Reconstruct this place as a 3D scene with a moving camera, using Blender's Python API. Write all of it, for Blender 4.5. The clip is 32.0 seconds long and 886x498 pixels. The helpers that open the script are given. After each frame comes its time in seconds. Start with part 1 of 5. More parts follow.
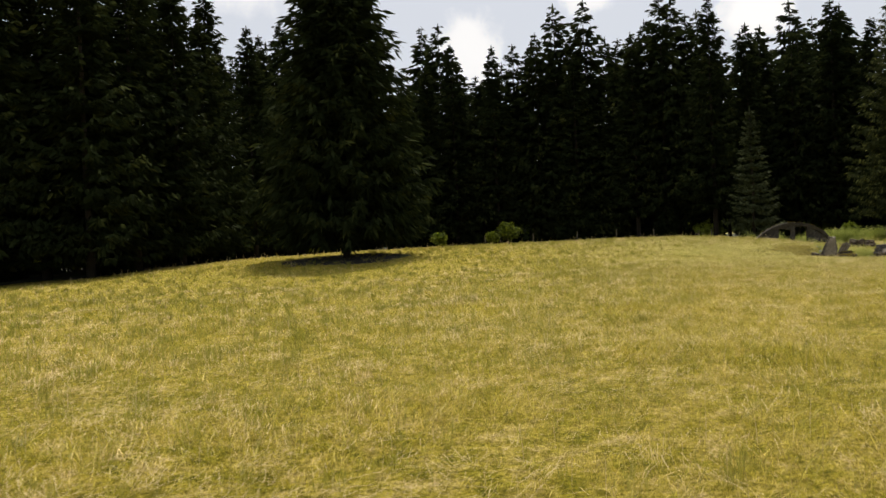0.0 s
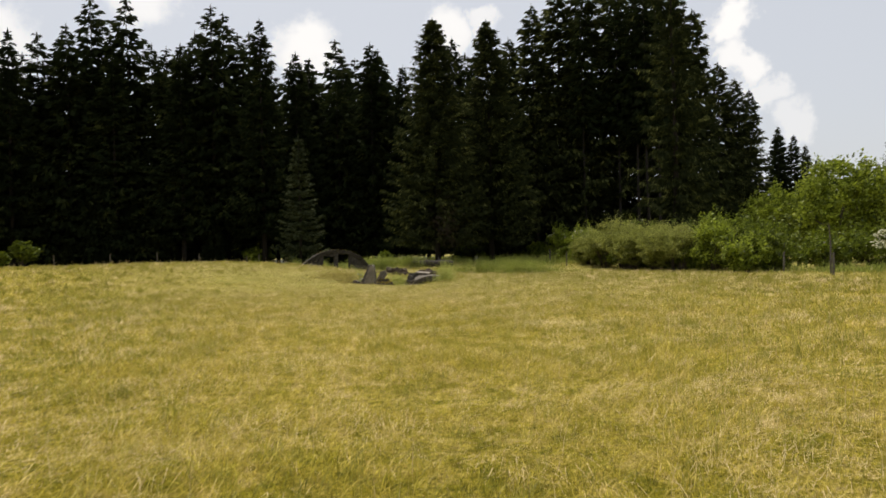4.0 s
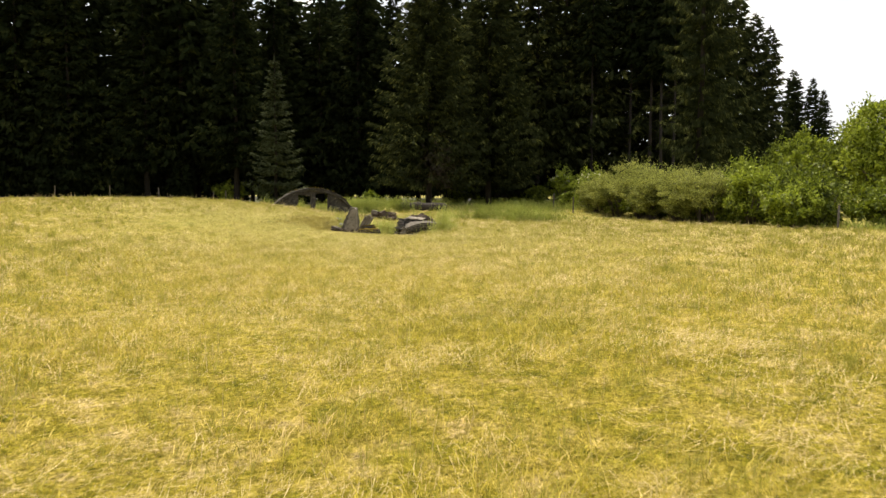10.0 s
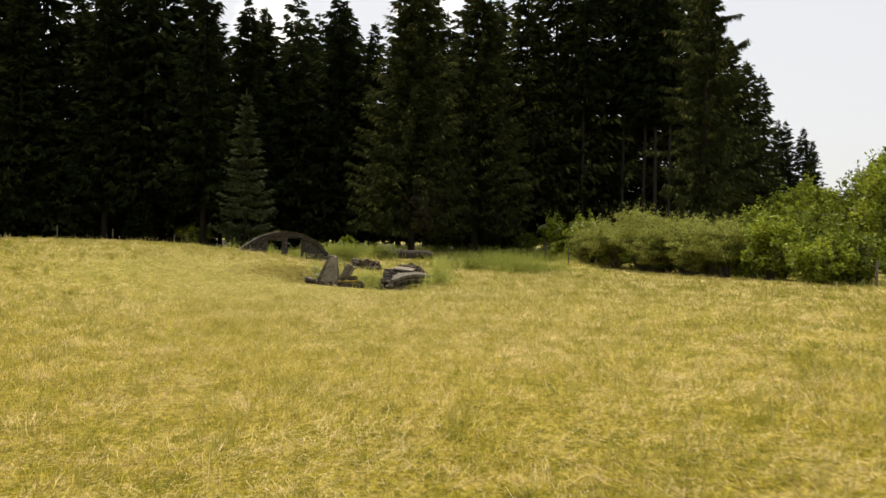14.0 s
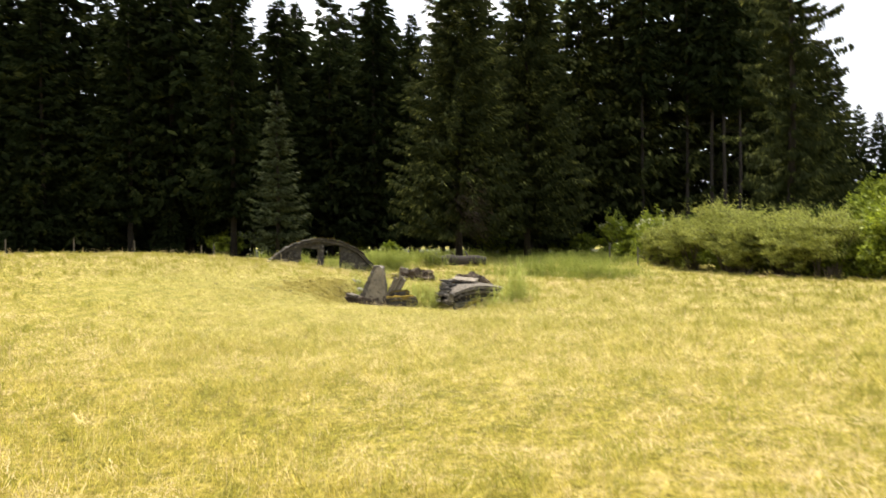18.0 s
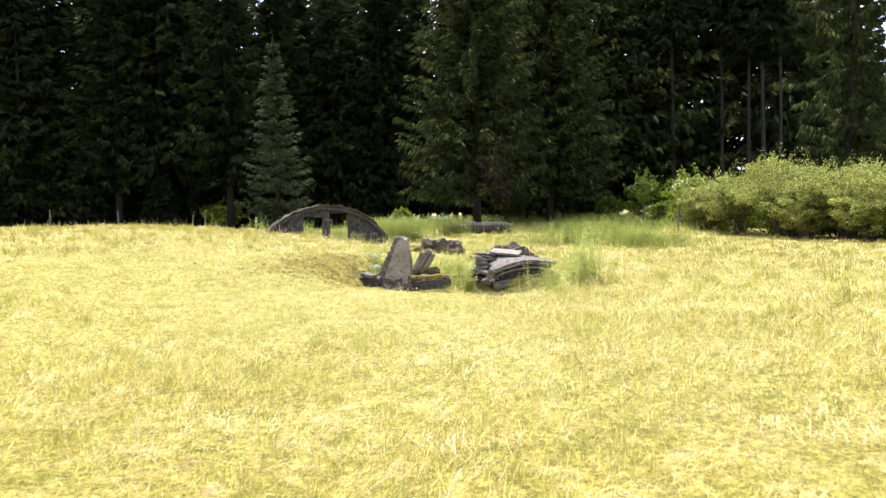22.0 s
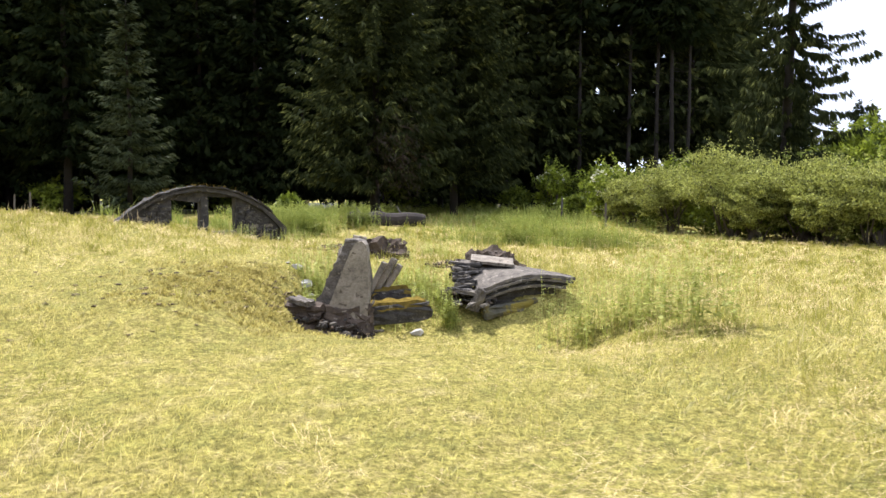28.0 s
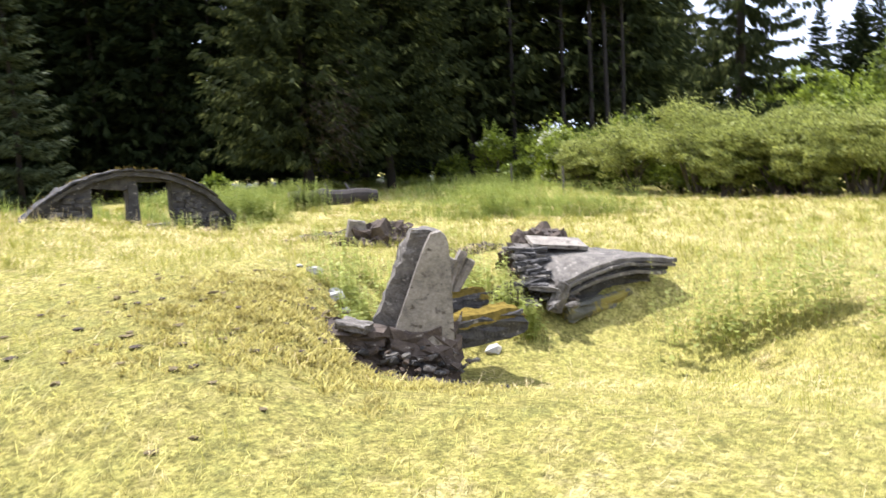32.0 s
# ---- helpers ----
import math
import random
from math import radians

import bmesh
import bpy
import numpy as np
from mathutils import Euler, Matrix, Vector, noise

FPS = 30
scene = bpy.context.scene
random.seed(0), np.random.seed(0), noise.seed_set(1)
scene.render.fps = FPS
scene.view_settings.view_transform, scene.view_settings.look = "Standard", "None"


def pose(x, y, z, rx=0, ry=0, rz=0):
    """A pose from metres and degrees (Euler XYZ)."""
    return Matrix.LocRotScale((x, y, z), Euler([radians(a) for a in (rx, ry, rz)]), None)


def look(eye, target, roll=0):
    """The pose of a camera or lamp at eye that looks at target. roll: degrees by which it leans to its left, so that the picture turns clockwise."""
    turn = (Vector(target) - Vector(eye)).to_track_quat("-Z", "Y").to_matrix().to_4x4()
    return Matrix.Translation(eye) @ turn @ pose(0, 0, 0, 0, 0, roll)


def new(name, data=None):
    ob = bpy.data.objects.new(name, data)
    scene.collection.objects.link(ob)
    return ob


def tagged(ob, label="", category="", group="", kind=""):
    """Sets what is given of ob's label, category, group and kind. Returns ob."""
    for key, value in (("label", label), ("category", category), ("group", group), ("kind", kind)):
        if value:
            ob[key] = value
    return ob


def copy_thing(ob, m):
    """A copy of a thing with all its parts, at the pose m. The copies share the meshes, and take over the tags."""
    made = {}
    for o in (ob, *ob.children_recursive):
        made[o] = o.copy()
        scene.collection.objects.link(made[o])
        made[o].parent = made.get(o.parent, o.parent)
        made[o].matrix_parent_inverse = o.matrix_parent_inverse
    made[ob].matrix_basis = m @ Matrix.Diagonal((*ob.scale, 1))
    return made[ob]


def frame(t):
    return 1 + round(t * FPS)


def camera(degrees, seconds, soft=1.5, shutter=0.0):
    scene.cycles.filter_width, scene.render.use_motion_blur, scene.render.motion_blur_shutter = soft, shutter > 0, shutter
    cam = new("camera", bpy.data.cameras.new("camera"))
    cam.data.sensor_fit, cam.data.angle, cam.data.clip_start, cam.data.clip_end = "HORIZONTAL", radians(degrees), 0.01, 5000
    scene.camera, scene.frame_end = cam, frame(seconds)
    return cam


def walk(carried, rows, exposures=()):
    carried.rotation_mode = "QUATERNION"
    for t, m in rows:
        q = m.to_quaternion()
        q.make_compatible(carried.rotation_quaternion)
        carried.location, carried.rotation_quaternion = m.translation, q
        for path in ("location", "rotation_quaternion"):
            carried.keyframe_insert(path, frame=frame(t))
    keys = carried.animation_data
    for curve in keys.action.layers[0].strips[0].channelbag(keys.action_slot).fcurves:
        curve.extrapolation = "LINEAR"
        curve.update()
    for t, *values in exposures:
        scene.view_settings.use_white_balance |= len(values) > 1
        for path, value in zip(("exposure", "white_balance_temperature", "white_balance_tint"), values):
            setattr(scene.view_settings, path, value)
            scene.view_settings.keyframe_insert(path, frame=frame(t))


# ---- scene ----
cam = camera(61.5, 32.0, soft=1.5, shutter=0.42)
PATH = [
    (0, (0.098, -0.367, 1.495), (0.151, 1.633, 1.481), -2.6),
    (0.5, (0.297, 0.113, 1.489), (0.364, 2.112, 1.484), -0.2),
    (1, (0.506, 0.599, 1.487), (0.84, 2.571, 1.507), 1.5),
    (1.5, (0.716, 1.095, 1.491), (1.229, 3.025, 1.599), -0.3),
    (2, (0.937, 1.594, 1.496), (1.584, 3.485, 1.555), -2.3),
    (2.5, (1.175, 2.087, 1.499), (2.05, 3.886, 1.49), -3.0),
    (3, (1.447, 2.577, 1.5), (2.391, 4.34, 1.495), -4.2),
    (3.5, (1.732, 3.054, 1.5), (2.818, 4.733, 1.463), -1.1),
    (4, (2.026, 3.529, 1.503), (3.171, 5.169, 1.512), -1.5),
    (4.5, (2.322, 4.016, 1.516), (3.53, 5.609, 1.577), -1.2),
    (6.5, (3.351, 6.067, 1.564), (4.532, 7.68, 1.608), -2.4),
    (7, (3.634, 6.561, 1.58), (4.888, 8.119, 1.599), -0.6),
    (7.5, (3.916, 7.066, 1.594), (5.268, 8.538, 1.526), -3.7),
    (8, (4.221, 7.567, 1.602), (5.584, 9.028, 1.523), -2.8),
    (8.5, (4.542, 8.073, 1.601), (6.019, 9.41, 1.427), -4.1),
    (9, (4.869, 8.576, 1.589), (6.16, 10.102, 1.515), -0.1),
    (9.5, (5.198, 9.074, 1.575), (6.504, 10.582, 1.444), 0.2),
    (10, (5.513, 9.573, 1.564), (6.688, 11.184, 1.415), 0.1),
    (10.5, (5.803, 10.087, 1.564), (7.106, 11.591, 1.361), -0.6),
    (11, (6.074, 10.618, 1.576), (7.404, 12.108, 1.478), -4.1),
    (11.5, (6.334, 11.155, 1.591), (7.599, 12.701, 1.513), -2.3),
    (12, (6.594, 11.693, 1.603), (7.905, 13.201, 1.523), -3.8),
    (12.5, (6.867, 12.23, 1.606), (8.099, 13.805, 1.559), -3.4),
    (13, (7.147, 12.777, 1.601), (8.47, 14.276, 1.547), -3.8),
    (13.5, (7.428, 13.36, 1.59), (8.647, 14.946, 1.59), -1.1),
    (14, (7.717, 13.974, 1.583), (8.953, 15.546, 1.559), 1.0),
    (14.5, (8.021, 14.597, 1.576), (9.117, 16.269, 1.633), 1.2),
    (16.5, (9.394, 17.032, 1.515), (10.433, 18.735, 1.381), -0.9),
    (17, (9.694, 17.638, 1.517), (10.781, 19.311, 1.38), 0.2),
    (17.5, (9.963, 18.252, 1.533), (11.178, 19.837, 1.42), 0.6),
    (18, (10.218, 18.857, 1.563), (11.375, 20.488, 1.55), -0.5),
    (18.5, (10.474, 19.43, 1.598), (11.553, 21.114, 1.641), 2.3),
    (19, (10.723, 19.975, 1.62), (11.909, 21.582, 1.719), 1.4),
    (19.5, (10.965, 20.489, 1.602), (12.085, 22.146, 1.61), -0.1),
    (20, (11.2, 20.998, 1.564), (12.438, 22.569, 1.601), -0.6),
    (20.5, (11.434, 21.526, 1.53), (12.591, 23.157, 1.488), -1.5),
    (21, (11.702, 22.065, 1.519), (12.813, 23.723, 1.387), 0.9),
    (21.5, (11.981, 22.621, 1.528), (13.139, 24.248, 1.418), -2.9),
    (22, (12.247, 23.182, 1.531), (13.394, 24.818, 1.429), -1.4),
    (22.5, (12.466, 23.748, 1.522), (13.752, 25.271, 1.356), -2.7),
    (23, (12.675, 24.304, 1.505), (13.895, 25.879, 1.33), 1.4),
    (23.5, (12.884, 24.864, 1.501), (14.188, 26.371, 1.335), -1.2),
    (24, (13.096, 25.404, 1.503), (14.346, 26.963, 1.401), -4.5),
    (24.5, (13.323, 25.917, 1.513), (14.649, 27.405, 1.35), -2.5),
    (25, (13.557, 26.418, 1.523), (14.995, 27.798, 1.352), -2.2),
    (25.5, (13.799, 26.922, 1.527), (15.161, 28.385, 1.449), -3.7),
    (27.5, (14.586, 29.134, 1.521), (15.999, 30.536, 1.321), 1.2),
    (28, (14.677, 29.638, 1.536), (16.105, 31.032, 1.399), 0.1),
    (28.5, (14.749, 30.134, 1.554), (16.222, 31.475, 1.373), -0.9),
    (29, (14.866, 30.63, 1.575), (16.288, 32.033, 1.471), -3.2),
    (29.5, (14.966, 31.13, 1.578), (16.421, 32.494, 1.43), -5.4),
    (30, (15.097, 31.598, 1.575), (16.473, 33.038, 1.394), -3.1),
    (30.5, (15.243, 32.065, 1.565), (16.749, 33.373, 1.418), -0.3),
    (31, (15.399, 32.553, 1.547), (16.859, 33.909, 1.374), -1.4),
    (31.5, (15.568, 33.01, 1.535), (17.076, 34.314, 1.374), 0.3),
    (32, (15.719, 33.438, 1.532), (17.304, 34.639, 1.314), -3.0),
]
walk(cam, [(t, look(eye, target, roll)) for t, eye, target, roll in PATH], [
    (0, -0.2, 6900, 10), (4.5, -0.25, 6900, 10), (6.5, -0.25, 7000, 10), (7.2, -0.15, 7200, 10), (8.5, 0.16, 7300, 10), (9.1, 0.15, 7300, 10), (10, 0.4, 7300, 10), (11.3, 0.45, 7400, 10), (13, 0.2, 7400, 10), (14.5, 0.1, 7300, 10), (16.5, 1.1, 6500, 10), (17.5, 1.05, 6650, 10),
    (18.5, 0.7, 7100, 10), (20, 0.68, 7100, 10), (21, 1.2, 6500, 16), (22, 1.32, 5900, 16), (23.5, 0.92, 6100, 16), (25.5, 0.82, 5900, 16), (27.5, 1.0, 6000, 16), (28.3, 0.88, 5900, 16), (29, 1.02, 5900, 16), (30, 1.22, 5800, 16), (31, 1.22, 5750, 16), (31.5, 1.42, 5650, 16), (32, 1.3, 5700, 16)])

# ---- sky and sun ----
SUN_AZ, SUN_EL = 12.0, 66.5      # degrees east of +y, above the horizon
world = bpy.data.worlds.new("sky")
scene.world = world
world.use_nodes = True
wn, wl = world.node_tree.nodes, world.node_tree.links
wn.clear()
sky = wn.new("ShaderNodeTexSky")
sky.sky_type, sky.sun_disc = "NISHITA", False
sky.sun_elevation, sky.sun_rotation = radians(SUN_EL), radians(SUN_AZ)
sky.air_density, sky.dust_density, sky.ozone_density = 1.0, 3.0, 1.0
geo = wn.new("ShaderNodeTexCoord")
billow = wn.new("ShaderNodeTexNoise")      # breaks the outline of the clouds
billow.inputs["Scale"].default_value, billow.inputs["Detail"].default_value, billow.inputs["Roughness"].default_value = 16.0, 6.0, 0.6
wl.new(geo.outputs["Generated"], billow.inputs["Vector"])
shift = wn.new("ShaderNodeVectorMath")
shift.operation = "MULTIPLY_ADD"
shift.inputs[1].default_value = (0.10, 0.10, 0.10)
wl.new(billow.outputs["Color"], shift.inputs[0])
wl.new(geo.outputs["Generated"], shift.inputs[2])
cover = None
# fair-weather clouds: degrees east of +y, degrees up, half-width as a share of the distance, density
for c_az, c_el, c_w, c_d in [(56.6, 15.0, 0.036, 1.0), (57.4, 12.8, 0.036, 0.9), (58.6, 10.6, 0.035, 0.6), (60.8, 8.6, 0.045, 0.5), (25.0, 15.2, 0.06, 0.95), (35.6, 16.4, 0.055, 0.9), (38.4, 17.4, 0.03, 0.7), (13.4, 18.4, 0.065, 0.8), (4.2, 14.0, 0.07, 0.8), (-12, 22, 0.12, 0.8), (75, 24, 0.12, 0.8), (110, 18, 0.1, 0.8), (160, 25, 0.15, 0.8), (230, 20, 0.14, 0.8), (300, 24, 0.13, 0.8)]:
    near = wn.new("ShaderNodeVectorMath")
    near.operation = "DISTANCE"
    ce, az = math.cos(radians(c_el)), radians(c_az)
    near.inputs[1].default_value = (math.sin(az) * ce + 0.05, math.cos(az) * ce + 0.05, math.sin(radians(c_el)) + 0.05)
    wl.new(shift.outputs["Vector"], near.inputs[0])
    fade = wn.new("ShaderNodeMapRange")
    fade.interpolation_type = "SMOOTHSTEP"
    for key, value in (("From Min", c_w * 0.4), ("From Max", c_w * 0.85), ("To Min", c_d), ("To Max", 0.0)):
        fade.inputs[key].default_value = value
    wl.new(near.outputs["Value"], fade.inputs["Value"])
    if cover is None:
        cover = fade.outputs["Result"]
    else:
        top = wn.new("ShaderNodeMath")
        top.operation = "MAXIMUM"
        wl.new(cover, top.inputs[0])
        wl.new(fade.outputs["Result"], top.inputs[1])
        cover = top.outputs["Value"]
blend = wn.new("ShaderNodeMixRGB")
blend.inputs[2].default_value = (12.4, 12.5, 12.8, 1)
back = wn.new("ShaderNodeBackground")
back.inputs["Strength"].default_value = 0.095
out = wn.new("ShaderNodeOutputWorld")
wl.new(cover, blend.inputs[0])
haze = wn.new("ShaderNodeMixRGB")
haze.inputs[0].default_value, haze.inputs[2].default_value = 0.6, (10.8, 11.4, 12.6, 1)
wl.new(sky.outputs["Color"], haze.inputs[1])
wl.new(haze.outputs["Color"], blend.inputs[1])
wl.new(blend.outputs["Color"], back.inputs["Color"])
wl.new(back.outputs["Background"], out.inputs["Surface"])

sun_data = bpy.data.lights.new("sun", "SUN")
sun_data.energy, sun_data.angle, sun_data.color = 4.2, radians(0.55), (1.0, 0.95, 0.86)
sun = new("sun", sun_data)
ca, sa, ce, se = math.cos(radians(SUN_AZ)), math.sin(radians(SUN_AZ)), math.cos(radians(SUN_EL)), math.sin(radians(SUN_EL))
sun.matrix_world = look((20 + 90 * sa * ce, 40 + 90 * ca * ce, 90 * se), (20, 40, 0))


# ---- materials ----
def node_material(name):
    m = bpy.data.materials.new(name)
    m.use_nodes = True
    m.node_tree.nodes.clear()
    return m, m.node_tree.nodes, m.node_tree.links


def ramp_node(nodes, stops):
    r = nodes.new("ShaderNodeValToRGB")
    e = r.color_ramp.elements
    while len(e) < len(stops):
        e.new(0.5)
    for k, (p, c) in enumerate(stops):
        e[k].position, e[k].color = p, (*c, 1)
    return r


def noise_node(nodes, links, where, scale, detail=4.0, rough=0.55):
    n = nodes.new("ShaderNodeTexNoise")
    n.inputs["Scale"].default_value, n.inputs["Detail"].default_value, n.inputs["Roughness"].default_value = scale, detail, rough
    links.new(where, n.inputs["Vector"])
    return n


def surface(name, stops, scale=3.0, fine=40.0, rough=0.9, bump=0.4, metal=0.0, blotch=None, depth=0.02):
    """A rough solid: colour by a broad noise, broken by a fine one, with relief; blotch adds a second colour in patches."""
    m, n, l = node_material(name)
    where = n.new("ShaderNodeTexCoord").outputs["Object"]
    a, b = noise_node(n, l, where, scale, 5), noise_node(n, l, where, fine, 6, 0.65)
    mix = n.new("ShaderNodeMixRGB")
    mix.inputs[0].default_value = 0.45
    l.new(a.outputs["Fac"], mix.inputs[1])
    l.new(b.outputs["Fac"], mix.inputs[2])
    r = ramp_node(n, stops)
    l.new(mix.outputs["Color"], r.inputs["Fac"])
    colour = r.outputs["Color"]
    if blotch:
        c, at, wide, tone = noise_node(n, l, where, blotch[0], 6, 0.6), blotch[1], blotch[2], blotch[3]
        edge = ramp_node(n, [(at, (0, 0, 0)), (at + wide, (1, 1, 1))])
        l.new(c.outputs["Fac"], edge.inputs["Fac"])
        over = n.new("ShaderNodeMixRGB")
        l.new(edge.outputs["Color"], over.inputs[0])
        l.new(colour, over.inputs[1])
        over.inputs[2].default_value = (*tone, 1)
        colour = over.outputs["Color"]
    p = n.new("ShaderNodeBsdfPrincipled")
    p.inputs["Roughness"].default_value, p.inputs["Metallic"].default_value = rough, metal
    l.new(colour, p.inputs["Base Color"])
    relief = n.new("ShaderNodeBump")
    relief.inputs["Strength"].default_value, relief.inputs["Distance"].default_value = bump, depth
    l.new(mix.outputs["Color"], relief.inputs["Height"])
    l.new(relief.outputs["Normal"], p.inputs["Normal"])
    o = n.new("ShaderNodeOutputMaterial")
    l.new(p.outputs["BSDF"], o.inputs["Surface"])
    return m


def between(n, l, value, lo, hi, a=0.0, b=1.0):
    step = n.new("ShaderNodeMapRange")
    l.new(value, step.inputs["Value"])
    for key, v in (("From Min", lo), ("From Max", hi), ("To Min", a), ("To Max", b)):
        step.inputs[key].default_value = v
    return step.outputs["Result"]


def mixed(n, l, fac, a, b, kind="MIX"):
    over = n.new("ShaderNodeMixRGB")
    over.blend_type = kind
    for k, v in ((0, fac), (1, a), (2, b)):
        if isinstance(v, bpy.types.NodeSocket):
            l.new(v, over.inputs[k])
        else:
            over.inputs[k].default_value = v if k == 0 else (*v, 1)
    return over.outputs["Color"]


def meadow_tone(n, l, where, speck=0.0):
    """The meadow's colours: broad drifts, tussocks a hand wide, paler and greener growth to the ruin, brown turf on its
    bank, shade painted between the tufts.
    """
    a, b, c = noise_node(n, l, where, 0.22, 4), noise_node(n, l, where, 3.6, 3, 0.6), noise_node(n, l, where, 1.1, 3)
    f = mixed(n, l, 0.62, mixed(n, l, 0.5, a.outputs["Fac"], c.outputs["Fac"]), b.outputs["Fac"])
    if speck:
        f = mixed(n, l, speck, f, noise_node(n, l, where, 26.0, 5, 0.7).outputs["Fac"])
    r = ramp_node(n, [(0.0, (0.20, 0.195, 0.015)), (0.3, (0.36, 0.31, 0.028)), (0.55, (0.51, 0.41, 0.062)), (0.8, (0.62, 0.485, 0.135)), (1.0, (0.76, 0.585, 0.27))])
    l.new(between(n, l, f, 0.38, 0.62), r.inputs["Fac"])
    cut, gap = n.new("ShaderNodeSeparateXYZ"), n.new("ShaderNodeVectorMath")
    l.new(where, cut.inputs["Vector"])
    # noise that darkens the colour in spots, as shade in gaps between tufts
    tuft_shade = between(n, l, noise_node(n, l, where, 13.0, 3, 0.6).outputs["Fac"], 0.36, 0.64, 0.66, 1.24)
    fresh = mixed(n, l, 1.0, between(n, l, cut.outputs["Y"], 15.0, 32.0, 0.0, 0.52), between(n, l, cut.outputs["X"], 5.0, 17.0), "MULTIPLY")
    colour = mixed(n, l, fresh, r.outputs["Color"], (0.47, 0.44, 0.165))
    gap.operation = "DISTANCE"
    l.new(where, gap.inputs[0])
    gap.inputs[1].default_value = (20.0, 37.8, 0.3)
    bank = mixed(n, l, 1.0, between(n, l, gap.outputs["Value"], 0.9, 3.4, 1.0, 0.0), between(n, l, noise_node(n, l, where, 5.0, 5, 0.7).outputs["Fac"], 0.46, 0.58, 0.0, 0.5), "MULTIPLY")
    return mixed(n, l, 1.0, mixed(n, l, bank, colour, (0.24, 0.185, 0.055)), tuft_shade, "MULTIPLY")


def leafy(name, dark, light, passing=0.35, patch=0.5, tint=None, island=0.5, gloss=0.25, clump=0.0, meadow=False, upward=0.0):
    """Leaves, needles or blades: colour per leaf and in patches, some light let through."""
    m, n, l = node_material(name)
    g = n.new("ShaderNodeNewGeometry")
    a = noise_node(n, l, g.outputs["Position"], patch, 4)
    mix = n.new("ShaderNodeMixRGB")
    mix.inputs[0].default_value = island
    if clump:
        b, both = noise_node(n, l, g.outputs["Position"], clump, 3), n.new("ShaderNodeMixRGB")
        both.inputs[0].default_value = 0.5
        l.new(a.outputs["Fac"], both.inputs[1])
        l.new(b.outputs["Fac"], both.inputs[2])
        l.new(both.outputs["Color"], mix.inputs[1])
    else:
        l.new(a.outputs["Fac"], mix.inputs[1])
    l.new(g.outputs["Random Per Island"], mix.inputs[2])
    stops = [(0.2, dark), (0.8, light)] if tint is None else [(0.2, dark), (0.55, light), (0.85, tint)]
    r = ramp_node(n, stops)
    l.new(mix.outputs["Color"], r.inputs["Fac"])
    colour = r.outputs["Color"]
    if meadow:
        shade = between(n, l, g.outputs["Random Per Island"], 0.0, 1.0, 0.66, 1.3)
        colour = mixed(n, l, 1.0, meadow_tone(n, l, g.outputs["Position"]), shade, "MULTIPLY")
    d, t, gl = n.new("ShaderNodeBsdfDiffuse"), n.new("ShaderNodeBsdfTranslucent"), n.new("ShaderNodeBsdfGlossy")
    gl.inputs["Roughness"].default_value = 0.5
    gl.inputs["Color"].default_value = (0.5, 0.5, 0.45, 1)
    l.new(colour, d.inputs["Color"])
    l.new(colour, t.inputs["Color"])
    if upward:
        sky_way = n.new("ShaderNodeMixRGB")
        sky_way.inputs[0].default_value, sky_way.inputs[2].default_value = upward, (0, 0, 1, 1)
        l.new(g.outputs["Normal"], sky_way.inputs[1])
        l.new(sky_way.outputs["Color"], d.inputs["Normal"])
    m1, m2 = n.new("ShaderNodeMixShader"), n.new("ShaderNodeMixShader")
    m1.inputs[0].default_value, m2.inputs[0].default_value = passing, gloss * 0.2
    l.new(d.outputs["BSDF"], m1.inputs[1])
    l.new(t.outputs["BSDF"], m1.inputs[2])
    l.new(m1.outputs["Shader"], m2.inputs[1])
    l.new(gl.outputs["BSDF"], m2.inputs[2])
    o = n.new("ShaderNodeOutputMaterial")
    l.new(m2.outputs["Shader"], o.inputs["Surface"])
    return m


# two needle tones: shade put into the wood's colour, sunlight into the corner trees'
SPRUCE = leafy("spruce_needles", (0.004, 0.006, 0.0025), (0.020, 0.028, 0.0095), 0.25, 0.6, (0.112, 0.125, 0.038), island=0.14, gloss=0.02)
SPRUCE_LIT = leafy("sunlit_spruce_needles", (0.004, 0.006, 0.0025), (0.040, 0.049, 0.0165), 0.32, 0.55, (0.44, 0.45, 0.13), island=0.16, gloss=0.03, clump=1.6)
SPRUCE_BLUE = leafy("young_spruce_needles", (0.012, 0.018, 0.009), (0.11, 0.13, 0.06), 0.3, 0.9, gloss=0.06, clump=2.2)
DRY = leafy("dry_spruce_twigs", (0.022, 0.013, 0.008), (0.05, 0.028, 0.015), 0.1, 0.8)
LEAF = leafy("shrub_leaves", (0.016, 0.028, 0.003), (0.25, 0.31, 0.028), 0.35, 0.8, clump=1.8)
LEAF_BRIGHT = leafy("young_tree_leaves", (0.028, 0.046, 0.004), (0.42, 0.50, 0.05), 0.4, 0.9, clump=1.6)
HAWTHORN = leafy("hawthorn_leaves", (0.020, 0.030, 0.005), (0.54, 0.565, 0.13), 0.42, 1.2, clump=2.2, upward=0.15)
BLOSSOM = leafy("elder_blossom", (0.66, 0.63, 0.46), (0.84, 0.82, 0.66), 0.35, 2.0)
NETTLE = leafy("nettle_leaves", (0.12, 0.165, 0.022), (0.42, 0.455, 0.10), 0.55, 1.6, upward=0.4)
NETTLE_PALE = leafy("pale_nettle_leaves", (0.26, 0.30, 0.055), (0.58, 0.60, 0.18), 0.7, 1.2, upward=0.5)
UNMOWN = leafy("unmown_grass", (0.24, 0.235, 0.03), (0.54, 0.49, 0.10), 0.55, 0.7, upward=0.7)
